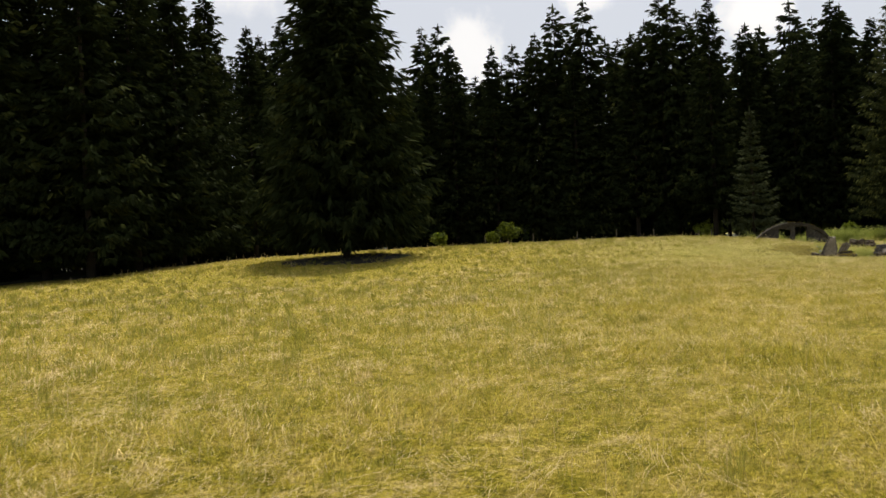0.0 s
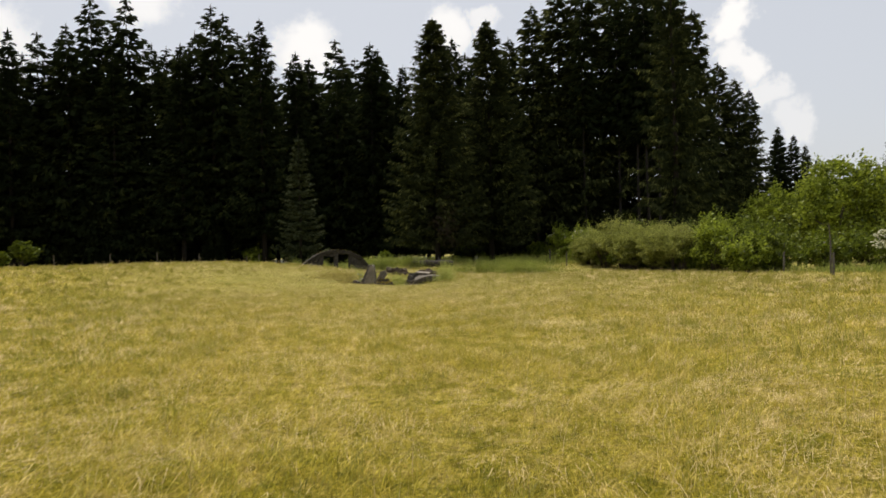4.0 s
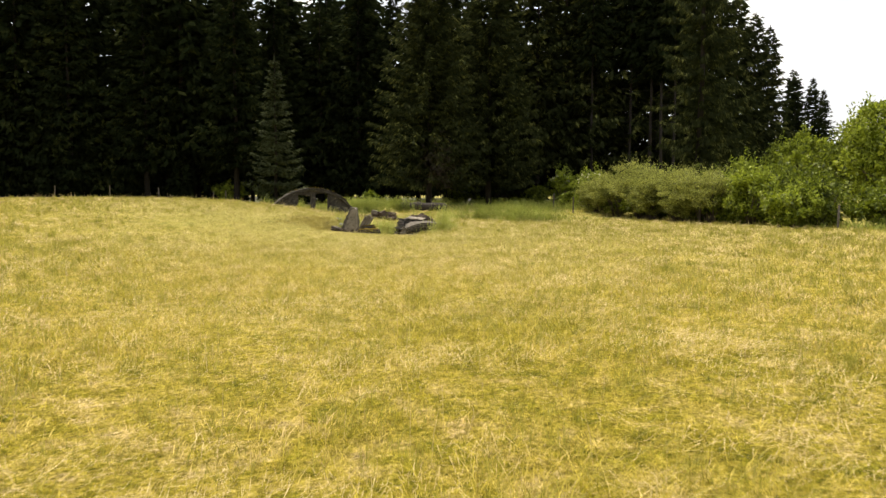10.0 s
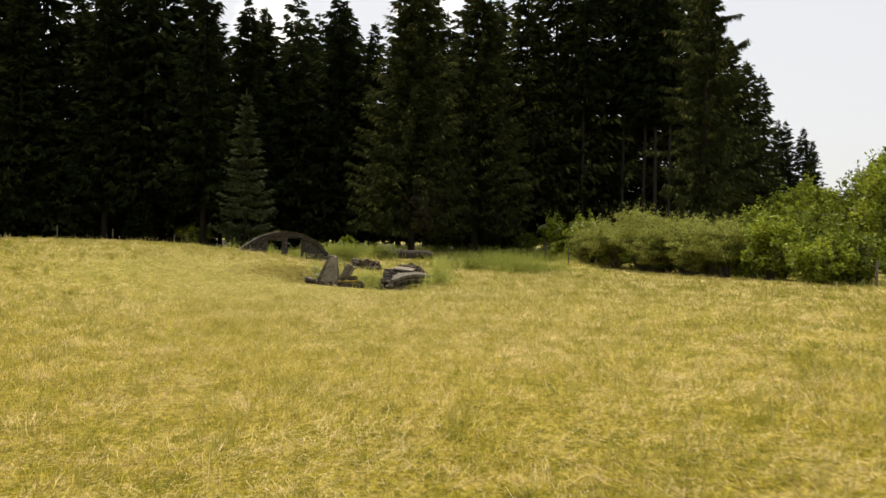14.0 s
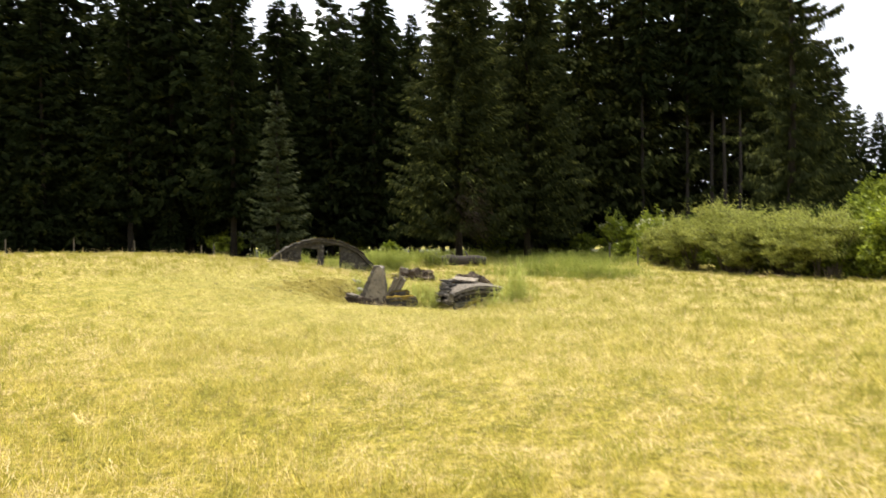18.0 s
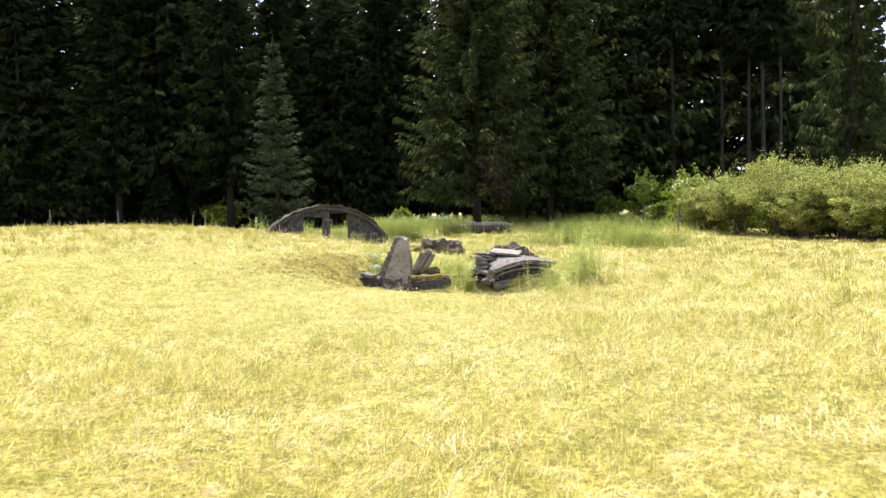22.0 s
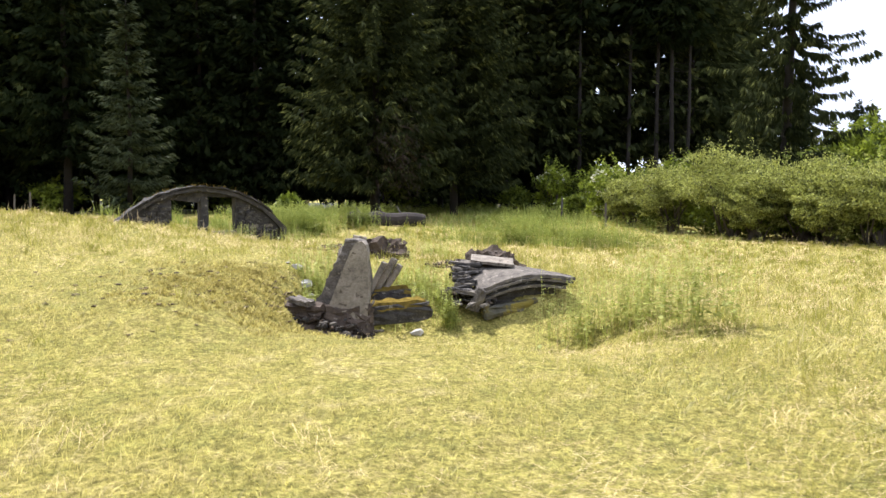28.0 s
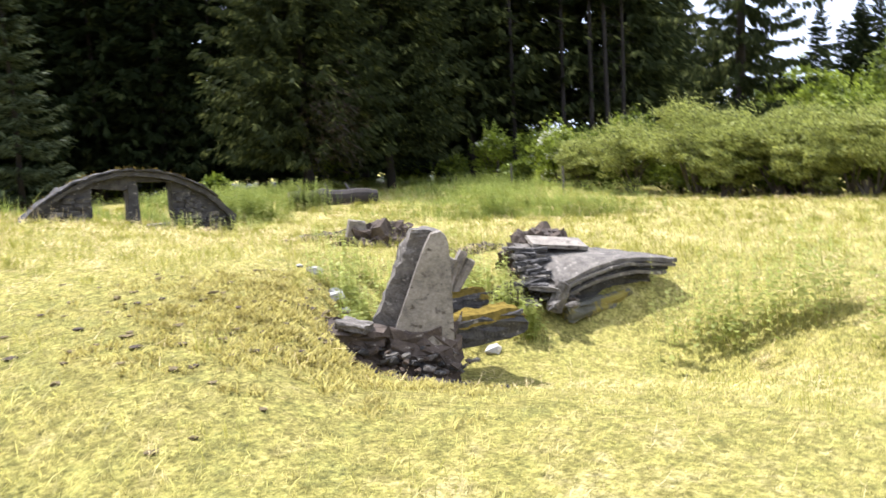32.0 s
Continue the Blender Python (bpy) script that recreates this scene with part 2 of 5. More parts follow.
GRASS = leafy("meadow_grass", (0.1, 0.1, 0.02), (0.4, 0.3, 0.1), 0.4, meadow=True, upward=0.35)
TUFT = leafy("green_grass", (0.14, 0.148, 0.015), (0.37, 0.35, 0.045), 0.45, 0.5, upward=0.6)
STRAW = leafy("dry_straw", (0.42, 0.31, 0.12), (0.80, 0.63, 0.33), 0.25, 1.0, island=0.65, upward=0.5)
BANK_TURF = leafy("bank_turf", (0.21, 0.165, 0.038), (0.56, 0.48, 0.13), 0.4, 3.0, upward=0.5)
MOSS = leafy("yellow_moss", (0.045, 0.032, 0.01), (0.25, 0.18, 0.04), 0.1, 16.0, island=0.0, gloss=0.0)
BARK = surface("spruce_bark", [(0.3, (0.010, 0.007, 0.005)), (0.7, (0.034, 0.026, 0.019))], 2.0, 18.0, 0.95, 0.8)
TWIG = surface("shrub_wood", [(0.3, (0.06, 0.045, 0.03)), (0.7, (0.16, 0.13, 0.10))], 3.0, 30.0)
POST = surface("weathered_post", [(0.3, (0.05, 0.043, 0.036)), (0.7, (0.16, 0.14, 0.118))], 4.0, 45.0)
CONCRETE = surface("weathered_concrete", [(0.36, (0.042, 0.035, 0.027)), (0.64, (0.18, 0.155, 0.122))], 5.0, 38.0, 0.95, 0.9, blotch=(9.0, 0.6, 0.06, (0.26, 0.23, 0.185)))
CONCRETE_PALE = surface("pale_concrete", [(0.36, (0.105, 0.087, 0.064)), (0.64, (0.30, 0.258, 0.2))], 4.0, 34.0, 0.93, 0.6, blotch=(7.0, 0.58, 0.07, (0.07, 0.055, 0.036)))
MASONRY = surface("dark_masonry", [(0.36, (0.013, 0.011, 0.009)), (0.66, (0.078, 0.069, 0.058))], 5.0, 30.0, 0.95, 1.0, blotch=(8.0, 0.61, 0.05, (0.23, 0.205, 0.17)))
MOSSY = surface("mossy_concrete", [(0.3, (0.045, 0.042, 0.03)), (0.7, (0.14, 0.13, 0.09))], 4.0, 30.0, 0.95, 0.8, blotch=(3.4, 0.50, 0.08, (0.20, 0.16, 0.03)))
LOGWOOD = surface("weathered_log", [(0.3, (0.010, 0.008, 0.006)), (0.7, (0.05, 0.038, 0.030))], 3.0, 14.0, 0.95, 0.9)
TURF = surface("brown_turf", [(0.3, (0.06, 0.042, 0.018)), (0.7, (0.19, 0.14, 0.055))], 6.0, 50.0, 1.0, 1.0)
REDSTONE = surface("reddish_stone", [(0.3, (0.022, 0.015, 0.010)), (0.7, (0.115, 0.084, 0.060))], 4.0, 26.0, 0.95, 1.0, blotch=(9.0, 0.62, 0.05, (0.22, 0.19, 0.15)))
RUBBLE = surface("rubble_stone", [(0.3, (0.04, 0.03, 0.023)), (0.7, (0.15, 0.118, 0.092))], 3.0, 20.0, 0.95, 0.9)
LIMESTONE = surface("white_stone", [(0.3, (0.28, 0.26, 0.23)), (0.7, (0.5, 0.475, 0.43))], 4.0, 30.0, 0.9, 0.6)
# litter and moss, with the free-standing spruce's shade darkened into the colour
SHADED_LITTER = surface("shaded_litter", [(0.3, (0.012, 0.009, 0.006)), (0.7, (0.034, 0.028, 0.014))], 0.6, 12.0, 1.0, 1.0, blotch=(0.35, 0.5, 0.1, (0.045, 0.065, 0.012)))
SOIL = surface("bare_soil", [(0.3, (0.028, 0.019, 0.012)), (0.7, (0.10, 0.07, 0.045))], 5.0, 40.0, 1.0, 1.0)


def ground_material():
    m, n, l = node_material("meadow_ground")
    where = n.new("ShaderNodeTexCoord").outputs["Object"]
    fine = noise_node(n, l, where, 34.0, 5, 0.7)
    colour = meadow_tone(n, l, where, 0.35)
    # shade between the blades, multiplied into the ground's colour as fine dark flecks
    colour = mixed(n, l, 1.0, colour, between(n, l, fine.outputs["Fac"], 0.3, 0.62, 0.3, 0.92), "MULTIPLY")
    p = n.new("ShaderNodeBsdfPrincipled")
    p.inputs["Roughness"].default_value = 1.0
    p.inputs["Specular IOR Level"].default_value = 0.1
    l.new(colour, p.inputs["Base Color"])
    relief = n.new("ShaderNodeBump")
    relief.inputs["Strength"].default_value, relief.inputs["Distance"].default_value = 0.9, 0.06
    l.new(fine.outputs["Fac"], relief.inputs["Height"])
    l.new(relief.outputs["Normal"], p.inputs["Normal"])
    o = n.new("ShaderNodeOutputMaterial")
    l.new(p.outputs["BSDF"], o.inputs["Surface"])
    return m


GROUND = ground_material()

# ---- mesh helpers ----


def mesh_from(name, verts, faces, material, smooth=False):
    me = bpy.data.meshes.new(name)
    me.from_pydata([tuple(v) for v in np.asarray(verts)] if not isinstance(verts, list) else verts, [], faces)
    me.materials.append(material)
    if smooth:
        me.shade_smooth()
    return me


def quads_mesh(name, pts, material, sides=4):
    """A mesh of many loose polygons: pts has the shape (count, sides, 3)."""
    count = len(pts)
    me = bpy.data.meshes.new(name)
    me.vertices.add(count * sides)
    me.vertices.foreach_set("co", np.ascontiguousarray(pts, np.float32).ravel())
    me.loops.add(count * sides)
    me.loops.foreach_set("vertex_index", np.arange(count * sides, dtype=np.int32))
    me.polygons.add(count)
    me.polygons.foreach_set("loop_start", np.arange(0, count * sides, sides, dtype=np.int32))
    me.update(calc_edges=True)
    me.materials.append(material)
    return me


def part(name, data, parent, label=""):
    ob = new(name, data)
    ob.parent = parent
    return tagged(ob, label)


def bm_part(name, bm, material, parent=None, label="", smooth=False):
    me = bpy.data.meshes.new(name)
    bm.normal_update()
    bm.to_mesh(me)
    bm.free()
    me.materials.append(material)
    if smooth:
        me.shade_smooth()
    ob = new(name, me)
    if parent:
        ob.parent = parent
    return tagged(ob, label)


def thing(name, place, label, category, group="", turn=0.0, kind=""):
    ob = new(name)
    ob.empty_display_size = 0.2
    ob.matrix_world = pose(*place, 0, 0, turn)
    return tagged(ob, label, category, group, kind)


def tube(points, radii, sides=7):
    """Verts and faces of a tapering tube through the points."""
    verts, faces = [], []
    pts = [Vector(p) for p in points]
    for k, p in enumerate(pts):
        d = (pts[min(k + 1, len(pts) - 1)] - pts[max(k - 1, 0)]).normalized()
        u = d.orthogonal().normalized()
        w = d.cross(u)
        for s in range(sides):
            a = 2 * math.pi * s / sides
            verts.append(tuple(p + (u * math.cos(a) + w * math.sin(a)) * radii[k]))
    for k in range(len(pts) - 1):
        for s in range(sides):
            t = (s + 1) % sides
            faces.append((k * sides + s, k * sides + t, (k + 1) * sides + t, (k + 1) * sides + s))
    faces.append(tuple(range(sides))[::-1])
    faces.append(tuple(range((len(pts) - 1) * sides, len(pts) * sides)))
    return verts, faces


def join_tubes(name, tubes, material):
    verts, faces = [], []
    for v, f in tubes:
        base = len(verts)
        verts += v
        faces += [tuple(i + base for i in q) for q in f]
    return mesh_from(name, verts, faces, material, True)


def smooth01(a, b, v):
    s = np.clip((v - a) / (b - a), 0, 1)
    return s * s * (3 - 2 * s)


def ruin_axes(x, y):
    """Sideways and inward from the foot of the standing slab, in units of the ruin's plan."""
    dx, dy = (np.asarray(x, float) - 21.14) / 0.775, (np.asarray(y, float) - 38.06) / 0.775
    return dx * 0.648 - dy * 0.762, dx * 0.762 + dy * 0.648


def ground_z(x, y):
    """Height of the meadow: a swell towards the wood, a hollow round the ruin, small unevenness."""
    x, y = np.asarray(x, float), np.asarray(y, float)
    swell = 1 / (1 + np.exp(np.clip((x - 24.4) / 1.7, -40, 40))) / (1 + np.exp(np.clip(-(x + 17) / 3.5, -40, 40)))
    z = 1.15 * smooth01(30, 53, y) * swell + 0.4 * smooth01(44, 58, y) * (1 - swell)
    z -= 0.25 * smooth01(26, 40, x) * (1 - smooth01(44, 56, y))
    r, f = ruin_axes(x, y)
    wide = np.exp(-np.maximum(r - 3.9, 0) ** 2 / 2.6) / (1 + np.exp(-np.clip((r + 0.85) / 0.22, -40, 40)))
    z -= 0.96 * wide * np.exp(-((f - 0.8) / np.where(f < 0.8, 3.3, 2.9 - 0.9 * smooth01(2.6, 3.4, r) + 0.9 * smooth01(3.9, 5.2, r))) ** 2)
    z -= 0.22 * np.exp(-((r - 3.5) / 0.9) ** 2 - ((f - 2.5) / 0.55) ** 2)
    z += 0.11 * np.exp(-((r - 0.1) / 1.1) ** 2 - ((f + 0.9) / 0.7) ** 2)
    bank = np.exp(-((r + 2.4) / 2.0) ** 2 - ((f + 0.4) / 2.4) ** 2)
    z += 0.10 * bank + 0.04 * bank * np.sin(9.5 * x + 2 * np.sin(5.1 * y)) * np.sin(8.3 * y + 2 * np.sin(4.3 * x))
    near = np.exp(-((x - 15) ** 2 + (y - 30) ** 2) / 60 ** 2)
    z += near * (0.05 * np.sin(x * 0.9 + 1.3 * np.sin(y * 0.5)) * np.sin(y * 0.8 + 0.7) + 0.02 * np.sin(2.7 * x + y) * np.sin(2.3 * y - x))
    return z


# ---- ground ----
def steps(lo, hi, fine, coarse, a, b):
    """Grid lines: fine between a and b, coarse between lo and hi, then widening to the horizon."""
    v = list(np.arange(lo, a, coarse)) + list(np.arange(a, b, fine)) + list(np.arange(b, hi + coarse, coarse))
    far, s = [], coarse
    d = 0.0
    while d < 3500:
        s *= 1.35
        d += s
        far.append(d)
    return np.array([v[0] - f for f in far[::-1]] + v + [v[-1] + f for f in far])


gx, gy = steps(-25, 65, 0.14, 0.9, 16, 28), steps(-8, 75, 0.14, 0.9, 33, 44)
XX, YY = np.meshgrid(gx, gy)
ZZ = ground_z(XX, YY)
nx, ny = len(gx), len(gy)
gfaces = [(j * nx + i, j * nx + i + 1, (j + 1) * nx + i + 1, (j + 1) * nx + i) for j in range(ny - 1) for i in range(nx - 1)]
ground = new("ground", mesh_from("ground", np.stack([XX, YY, ZZ], -1).reshape(-1, 3), gfaces, GROUND, True))
tagged(ground, "rolling dry summer meadow ground, yellow-green", "ground", kind="structure")


def edge_y(x):
    """The front of the wood."""
    return float(np.interp(x, [-60, -30, -21, -17, -14, -6, 5, 14, 24, 34, 44, 54, 62, 70, 80, 110], [44, 47, 50, 62, 80, 88, 92, 88, 84, 78, 75, 68, 63, 59, 58, 62]))


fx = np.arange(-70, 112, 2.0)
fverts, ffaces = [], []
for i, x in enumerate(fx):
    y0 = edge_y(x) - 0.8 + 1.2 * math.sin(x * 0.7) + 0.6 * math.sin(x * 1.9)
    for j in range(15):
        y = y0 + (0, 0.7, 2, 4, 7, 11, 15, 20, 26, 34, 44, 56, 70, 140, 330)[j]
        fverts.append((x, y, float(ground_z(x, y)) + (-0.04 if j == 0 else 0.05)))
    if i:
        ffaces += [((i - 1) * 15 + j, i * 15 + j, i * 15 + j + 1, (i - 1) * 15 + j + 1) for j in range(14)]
tagged(new("forest_floor", mesh_from("forest_floor", fverts, ffaces, SHADED_LITTER, True)), "dark brown needle litter with moss under the spruces", "ground", kind="structure")


# ---- spruces ----
def spruce_crown(h, r, low, whorls, per, cards, size, droop, top=1.0, seed=0, ragged=0.25, slim=0.15, tier=0.9, hang=1.0):
    """Cards of needles hung on drooping branches in whorls."""
    g = np.random.default_rng(seed)
    pts = []
    for k in range(whorls):
        f0 = (k + g.uniform(-0.5, 0.5)) / whorls
        n = max(4, int(per * (1 - 0.35 * f0)))
        a0 = g.uniform(0, 6.28)
        for b in range(n):
            f = min(max(f0 + g.uniform(-tier, tier) / whorls, 0), 0.99)
            z0 = low + (h - low) * f
            reach = r * (1 - f) ** (0.72 * top) * (0.72 + 0.28 * min(1, f * 6 + 0.2))
            a = a0 + 6.283 * b / n + g.uniform(-0.35, 0.35)
            length = max(0.25, reach * g.uniform(1 - 2 * ragged, 1 + ragged))
            out_dir = np.array([math.cos(a), math.sin(a), 0.0])
            side = np.array([-math.sin(a), math.cos(a), 0.0])
            rise = 0.55 * f * f - droop * (1 - f) + g.uniform(-0.12, 0.12)
            m = max(3, int(cards * (0.35 + 0.65 * length / r)))
            s = np.sort(g.uniform(0.12, 1.0, m))
            s[-1] = 1.0
            sag = s * length * rise + 0.18 * length * s ** 3 * (1 - f) - 0.12 * length * np.sin(s * 3.1) * (1 - f)
            base = out_dir * (s * length)[:, None]
            base[:, 2] += z0 + sag
            for c in range(2):
                sgn = np.where(np.arange(m) % 2 == c, 1.0, -1.0)
                ln = size * g.uniform(0.6, 1.25, m) * min(1.0, 0.3 + length / (1.6 * size))
                fwd = g.uniform(0.35, 1.0, m)
                lat = sgn * g.uniform(0.15, 0.9, m) * np.where(s > 0.97, 0.2, 1)
                dn = -g.uniform(0.2, 1.3, m) * (1 - 0.6 * f) * hang
                d = out_dir * fwd[:, None] + side * lat[:, None]
                d[:, 2] += dn
                d /= np.linalg.norm(d, axis=1)[:, None]
                w = np.cross(d, g.normal(size=(m, 3)))
                w /= np.linalg.norm(w, axis=1)[:, None] + 1e-6
                wid = ln * g.uniform(0.65, 1.35, m) * slim
                q = np.stack([base, base + d * (ln * 0.45)[:, None] + w * wid[:, None], base + d * ln[:, None], base + d * (ln * 0.5)[:, None] - w * wid[:, None]], 1)
                pts.append(q)
    pts.append(np.array([[[0, 0, h - 1.2 + 0.1 * i], [0.14, 0.05 * i, h - 0.7], [0, 0, h + 0.35], [-0.12, -0.05 * i, h - 0.8]] for i in range(4)], float))
    return np.concatenate(pts)


def make_spruce(place, h, r, low, whorls, per, cards, size, droop, label, seed, material=SPRUCE, ragged=0.25, top=1.0, group="spruce wood", trunk_r=None, dead=0, slim=0.15, tier=0.9, bark=BARK, hang=1.0):
    g = np.random.default_rng(seed + 500)
    ob = thing("spruce", place, label, "tree", group, float(g.uniform(0, 360)))
    tr = trunk_r or 0.0085 * h + 0.04
    pts = [(0.05 * math.sin(i * 1.7 + seed), 0.05 * math.cos(i * 1.3 + seed), -0.3 + (h + 0.1) * i / 7) for i in range(8)]
    rad = [tr * 1.25] + [max(0.015, tr * (1 - i / 7) ** 0.85) for i in range(1, 8)]
    tubes = [tube(pts, rad, 8)]
    for _ in range(dead):
        z, a, ln = g.uniform(0.8, low + 2.5), g.uniform(0, 6.28), g.uniform(0.5, 1.6)
        tubes.append(tube([(0, 0, z), (math.cos(a) * ln, math.sin(a) * ln, z - 0.15 * ln)], [0.03, 0.008], 4))
    part("trunk", join_tubes("trunk", tubes, bark), ob)
    part("crown", quads_mesh("crown", spruce_crown(h, r, low, whorls, per, cards, size, droop, top, seed, ragged, slim, tier, hang), material), ob)
    return ob


def zg(x, y):
    return float(ground_z(x, y))


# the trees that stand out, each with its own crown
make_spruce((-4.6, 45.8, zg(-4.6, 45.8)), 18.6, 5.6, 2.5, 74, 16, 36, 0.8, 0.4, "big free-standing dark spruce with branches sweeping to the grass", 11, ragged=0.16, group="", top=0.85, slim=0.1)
small = make_spruce((31.8, 70.0, zg(31.8, 70.0)), 12.7, 2.65, 1.0, 24, 13, 46, 0.36, 0.2, "young blue-green spruce at the meadow edge", 12, SPRUCE_BLUE, ragged=0.2, group="", slim=0.1, tier=0.3, hang=0.7, top=1.3)
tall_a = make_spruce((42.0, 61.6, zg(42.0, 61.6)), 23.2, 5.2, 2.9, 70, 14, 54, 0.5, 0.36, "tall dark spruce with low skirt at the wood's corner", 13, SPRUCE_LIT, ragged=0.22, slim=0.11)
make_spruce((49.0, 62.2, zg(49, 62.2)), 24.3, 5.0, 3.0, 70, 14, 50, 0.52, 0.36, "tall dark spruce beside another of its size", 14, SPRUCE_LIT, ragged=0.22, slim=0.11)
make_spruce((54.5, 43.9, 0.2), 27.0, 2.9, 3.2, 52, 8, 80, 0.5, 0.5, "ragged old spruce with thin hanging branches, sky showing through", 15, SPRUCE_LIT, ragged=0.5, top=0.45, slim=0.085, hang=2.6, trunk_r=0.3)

g = np.random.default_rng(77)
dry = []
back_to = tall_a.matrix_world.inverted()
for _ in range(500):
    o = Vector((40.0 + g.normal(0, 0.75), 57.4 + g.normal(0, 0.6), 3.6 + g.normal(0, 1.1)))
    d = Vector((g.normal(0, 0.25), g.normal(0, 0.25) - 0.15, -g.uniform(0.15, 0.45)))
    w = d.cross(Vector(g.normal(size=3))).normalized() * 0.014
    dry.append([back_to @ p for p in (o, o + d * 0.5 + w, o + d, o + d * 0.5 - w)])
tagged(part("dead_foliage", quads_mesh("dead_foliage", np.array(dry), DRY), tall_a, "hanging dry brown twigs"), kind="stuff")

# prototypes for the wood, and the places of the rest
protos, light_protos, bare_protos = [], [], []
for k, (h, r, low, wh, per, cards, size) in enumerate([(26, 4.5, 2.8, 56, 10, 25, 0.66), (28, 4.2, 4.5, 56, 10, 25, 0.66), (24, 4.7, 2.4, 50, 10, 25, 0.66)]):
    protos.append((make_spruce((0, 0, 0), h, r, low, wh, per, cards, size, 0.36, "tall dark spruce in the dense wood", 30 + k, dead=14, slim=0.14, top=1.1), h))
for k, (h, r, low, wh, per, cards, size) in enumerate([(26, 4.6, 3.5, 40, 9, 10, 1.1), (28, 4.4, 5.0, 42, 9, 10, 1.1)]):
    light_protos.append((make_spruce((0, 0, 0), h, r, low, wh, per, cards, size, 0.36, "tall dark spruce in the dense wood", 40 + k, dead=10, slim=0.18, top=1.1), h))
for k, (h, r, low) in enumerate([(29, 2.2, 13.0), (31, 2.0, 15.0)]):
    bare_protos.append((make_spruce((0, 0, 0), h, r, low, 36, 8, 9, 0.9, 0.4, "slender spruce with a long bare grey trunk", 50 + k, dead=40, slim=0.13, trunk_r=0.17, bark=BARK), h))
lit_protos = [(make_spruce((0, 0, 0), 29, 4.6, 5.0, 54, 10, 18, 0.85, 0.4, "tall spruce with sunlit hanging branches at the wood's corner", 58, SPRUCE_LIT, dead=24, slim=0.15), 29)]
young_protos = [(make_spruce((0, 0, 0), 7.0, 2.3, 0.6, 26, 9, 7, 0.8, 0.25, "young dark spruce under the tall ones", 55, slim=0.2), 7.0)]

SKYLINE = [(11.2, 95.1, 24.2), (15.0, 94.6, 26.7), (19.4, 91.8, 26.4), (24.1, 92.9, 26.4), (27.5, 87.7, 26.9), (32.6, 88.2, 27.6),
           (-18.5, 93.8, 27.7), (-19.7, 89.5, 25.3), (-19.7, 81.3, 22.8), (1.2, 103.6, 31.6), (3.4, 99.6, 30.8), (8.1, 99.3, 23.7),
           (10.1, 103.2, 24.7), (12.6, 94.8, 26.5), (15.0, 91.4, 26.9), (17.7, 93.0, 30.8), (21.1, 91.3, 30.7), (27.6, 99.9, 28.1),
           (30.3, 103.3, 29.7), (28.5, 85.0, 29.3), (31.0, 88.4, 29.8), (31.9, 79.5, 26.9), (39.4, 83.9, 23.5), (9.8, 99.2, 23.9),
           (39.2, 83.3, 24.0), (47.5, 92.6, 30.1), (48.8, 89.6, 27.1), (49.9, 86.8, 25.5), (49.9, 79.7, 24.0), (35.6, 92.4, 29.2),
           (41.4, 93.2, 26.7), (59.0, 70.6, 26.4), (58.4, 65.8, 28.8), (61.9, 65.3, 31.3), (63.9, 63.2, 32.3), (67.5, 62.3, 33.4),
           (69.6, 59.9, 33.3), (71.5, 57.5, 33.2), (77.9, 59.0, 29.6), (87.2, 59.7, 22.6), (89.8, 59.4, 21.4), (98.3, 60.7, 17.2),
           (99.3, 59.0, 16.1), (105.3, 60.7, 15.3), (-26.9, 46.4, 26.1), (-24.9, 49.7, 26.3), (-21.3, 48.1, 24.3), (-19.8, 52.0, 24.1),
           (-17.6, 54.9, 21.5), (-16.9, 59.3, 20.3), (-17.6, 67.4, 20.0), (-28.9, 54.4, 26.6), (-25.2, 60.6, 25.1), (84.2, 60.0, 24.3)]


def plant(x, y, h, g, kinds):
    proto, ph = kinds[int(g.integers(0, len(kinds)))]
    s = h / ph
    ob = copy_thing(proto, pose(x, y, zg(x, y), 0, 0, float(g.uniform(0, 360))))
    ob.scale = (s * g.uniform(0.95, 1.15), s * g.uniform(0.95, 1.15), s)
    return ob


g = np.random.default_rng(3)
taken = []
for x, y, h in SKYLINE:
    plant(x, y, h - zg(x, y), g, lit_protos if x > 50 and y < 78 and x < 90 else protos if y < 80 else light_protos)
    taken.append((x, y))




fill = 0
for _ in range(4000):
    x = g.uniform(-48, 66)
    y = edge_y(x) + 1.0 + g.exponential(5.0)
    if y > edge_y(x) + 12 or min((x - a) ** 2 + (y - b) ** 2 for a, b in taken) < 3.3 ** 2:
        continue
    if (x - 42) ** 2 + (y - 61.6) ** 2 < 25 or (x - 49) ** 2 + (y - 62.2) ** 2 < 20 or (x - 32.6) ** 2 + (y - 69.6) ** 2 < 25:
        continue
    plant(x, y, g.uniform(20, 25.5), g, light_protos if y > edge_y(x) + 4 else protos)
    taken.append((x, y))
    fill += 1
    if fill > 78:
        break
for x, y in [(64.2, 58.7), (65.2, 57.0), (65.5, 56.0), (66.3, 55.1), (61.4, 61.2)]:
    plant(x, y, g.uniform(27, 32), g, bare_protos)
for _ in range(64):
    x = g.uniform(-46, 40)
    if abs(x - 32.6) < 4:
        continue
    plant(x, edge_y(x) + g.uniform(0.5, 9), g.uniform(3, 7.5), g, young_protos)
for _ in range(80):
    x = g.uniform(-46, 92)
    plant(x, edge_y(x) + g.uniform(13, 26), g.uniform(2.6, 5.5), g, young_protos)
for k, (proto, _) in enumerate(protos + light_protos + bare_protos + young_protos + lit_protos):
    proto.matrix_world = pose(-38 + 15 * k, 112 + 4 * g.uniform(), 0.7)


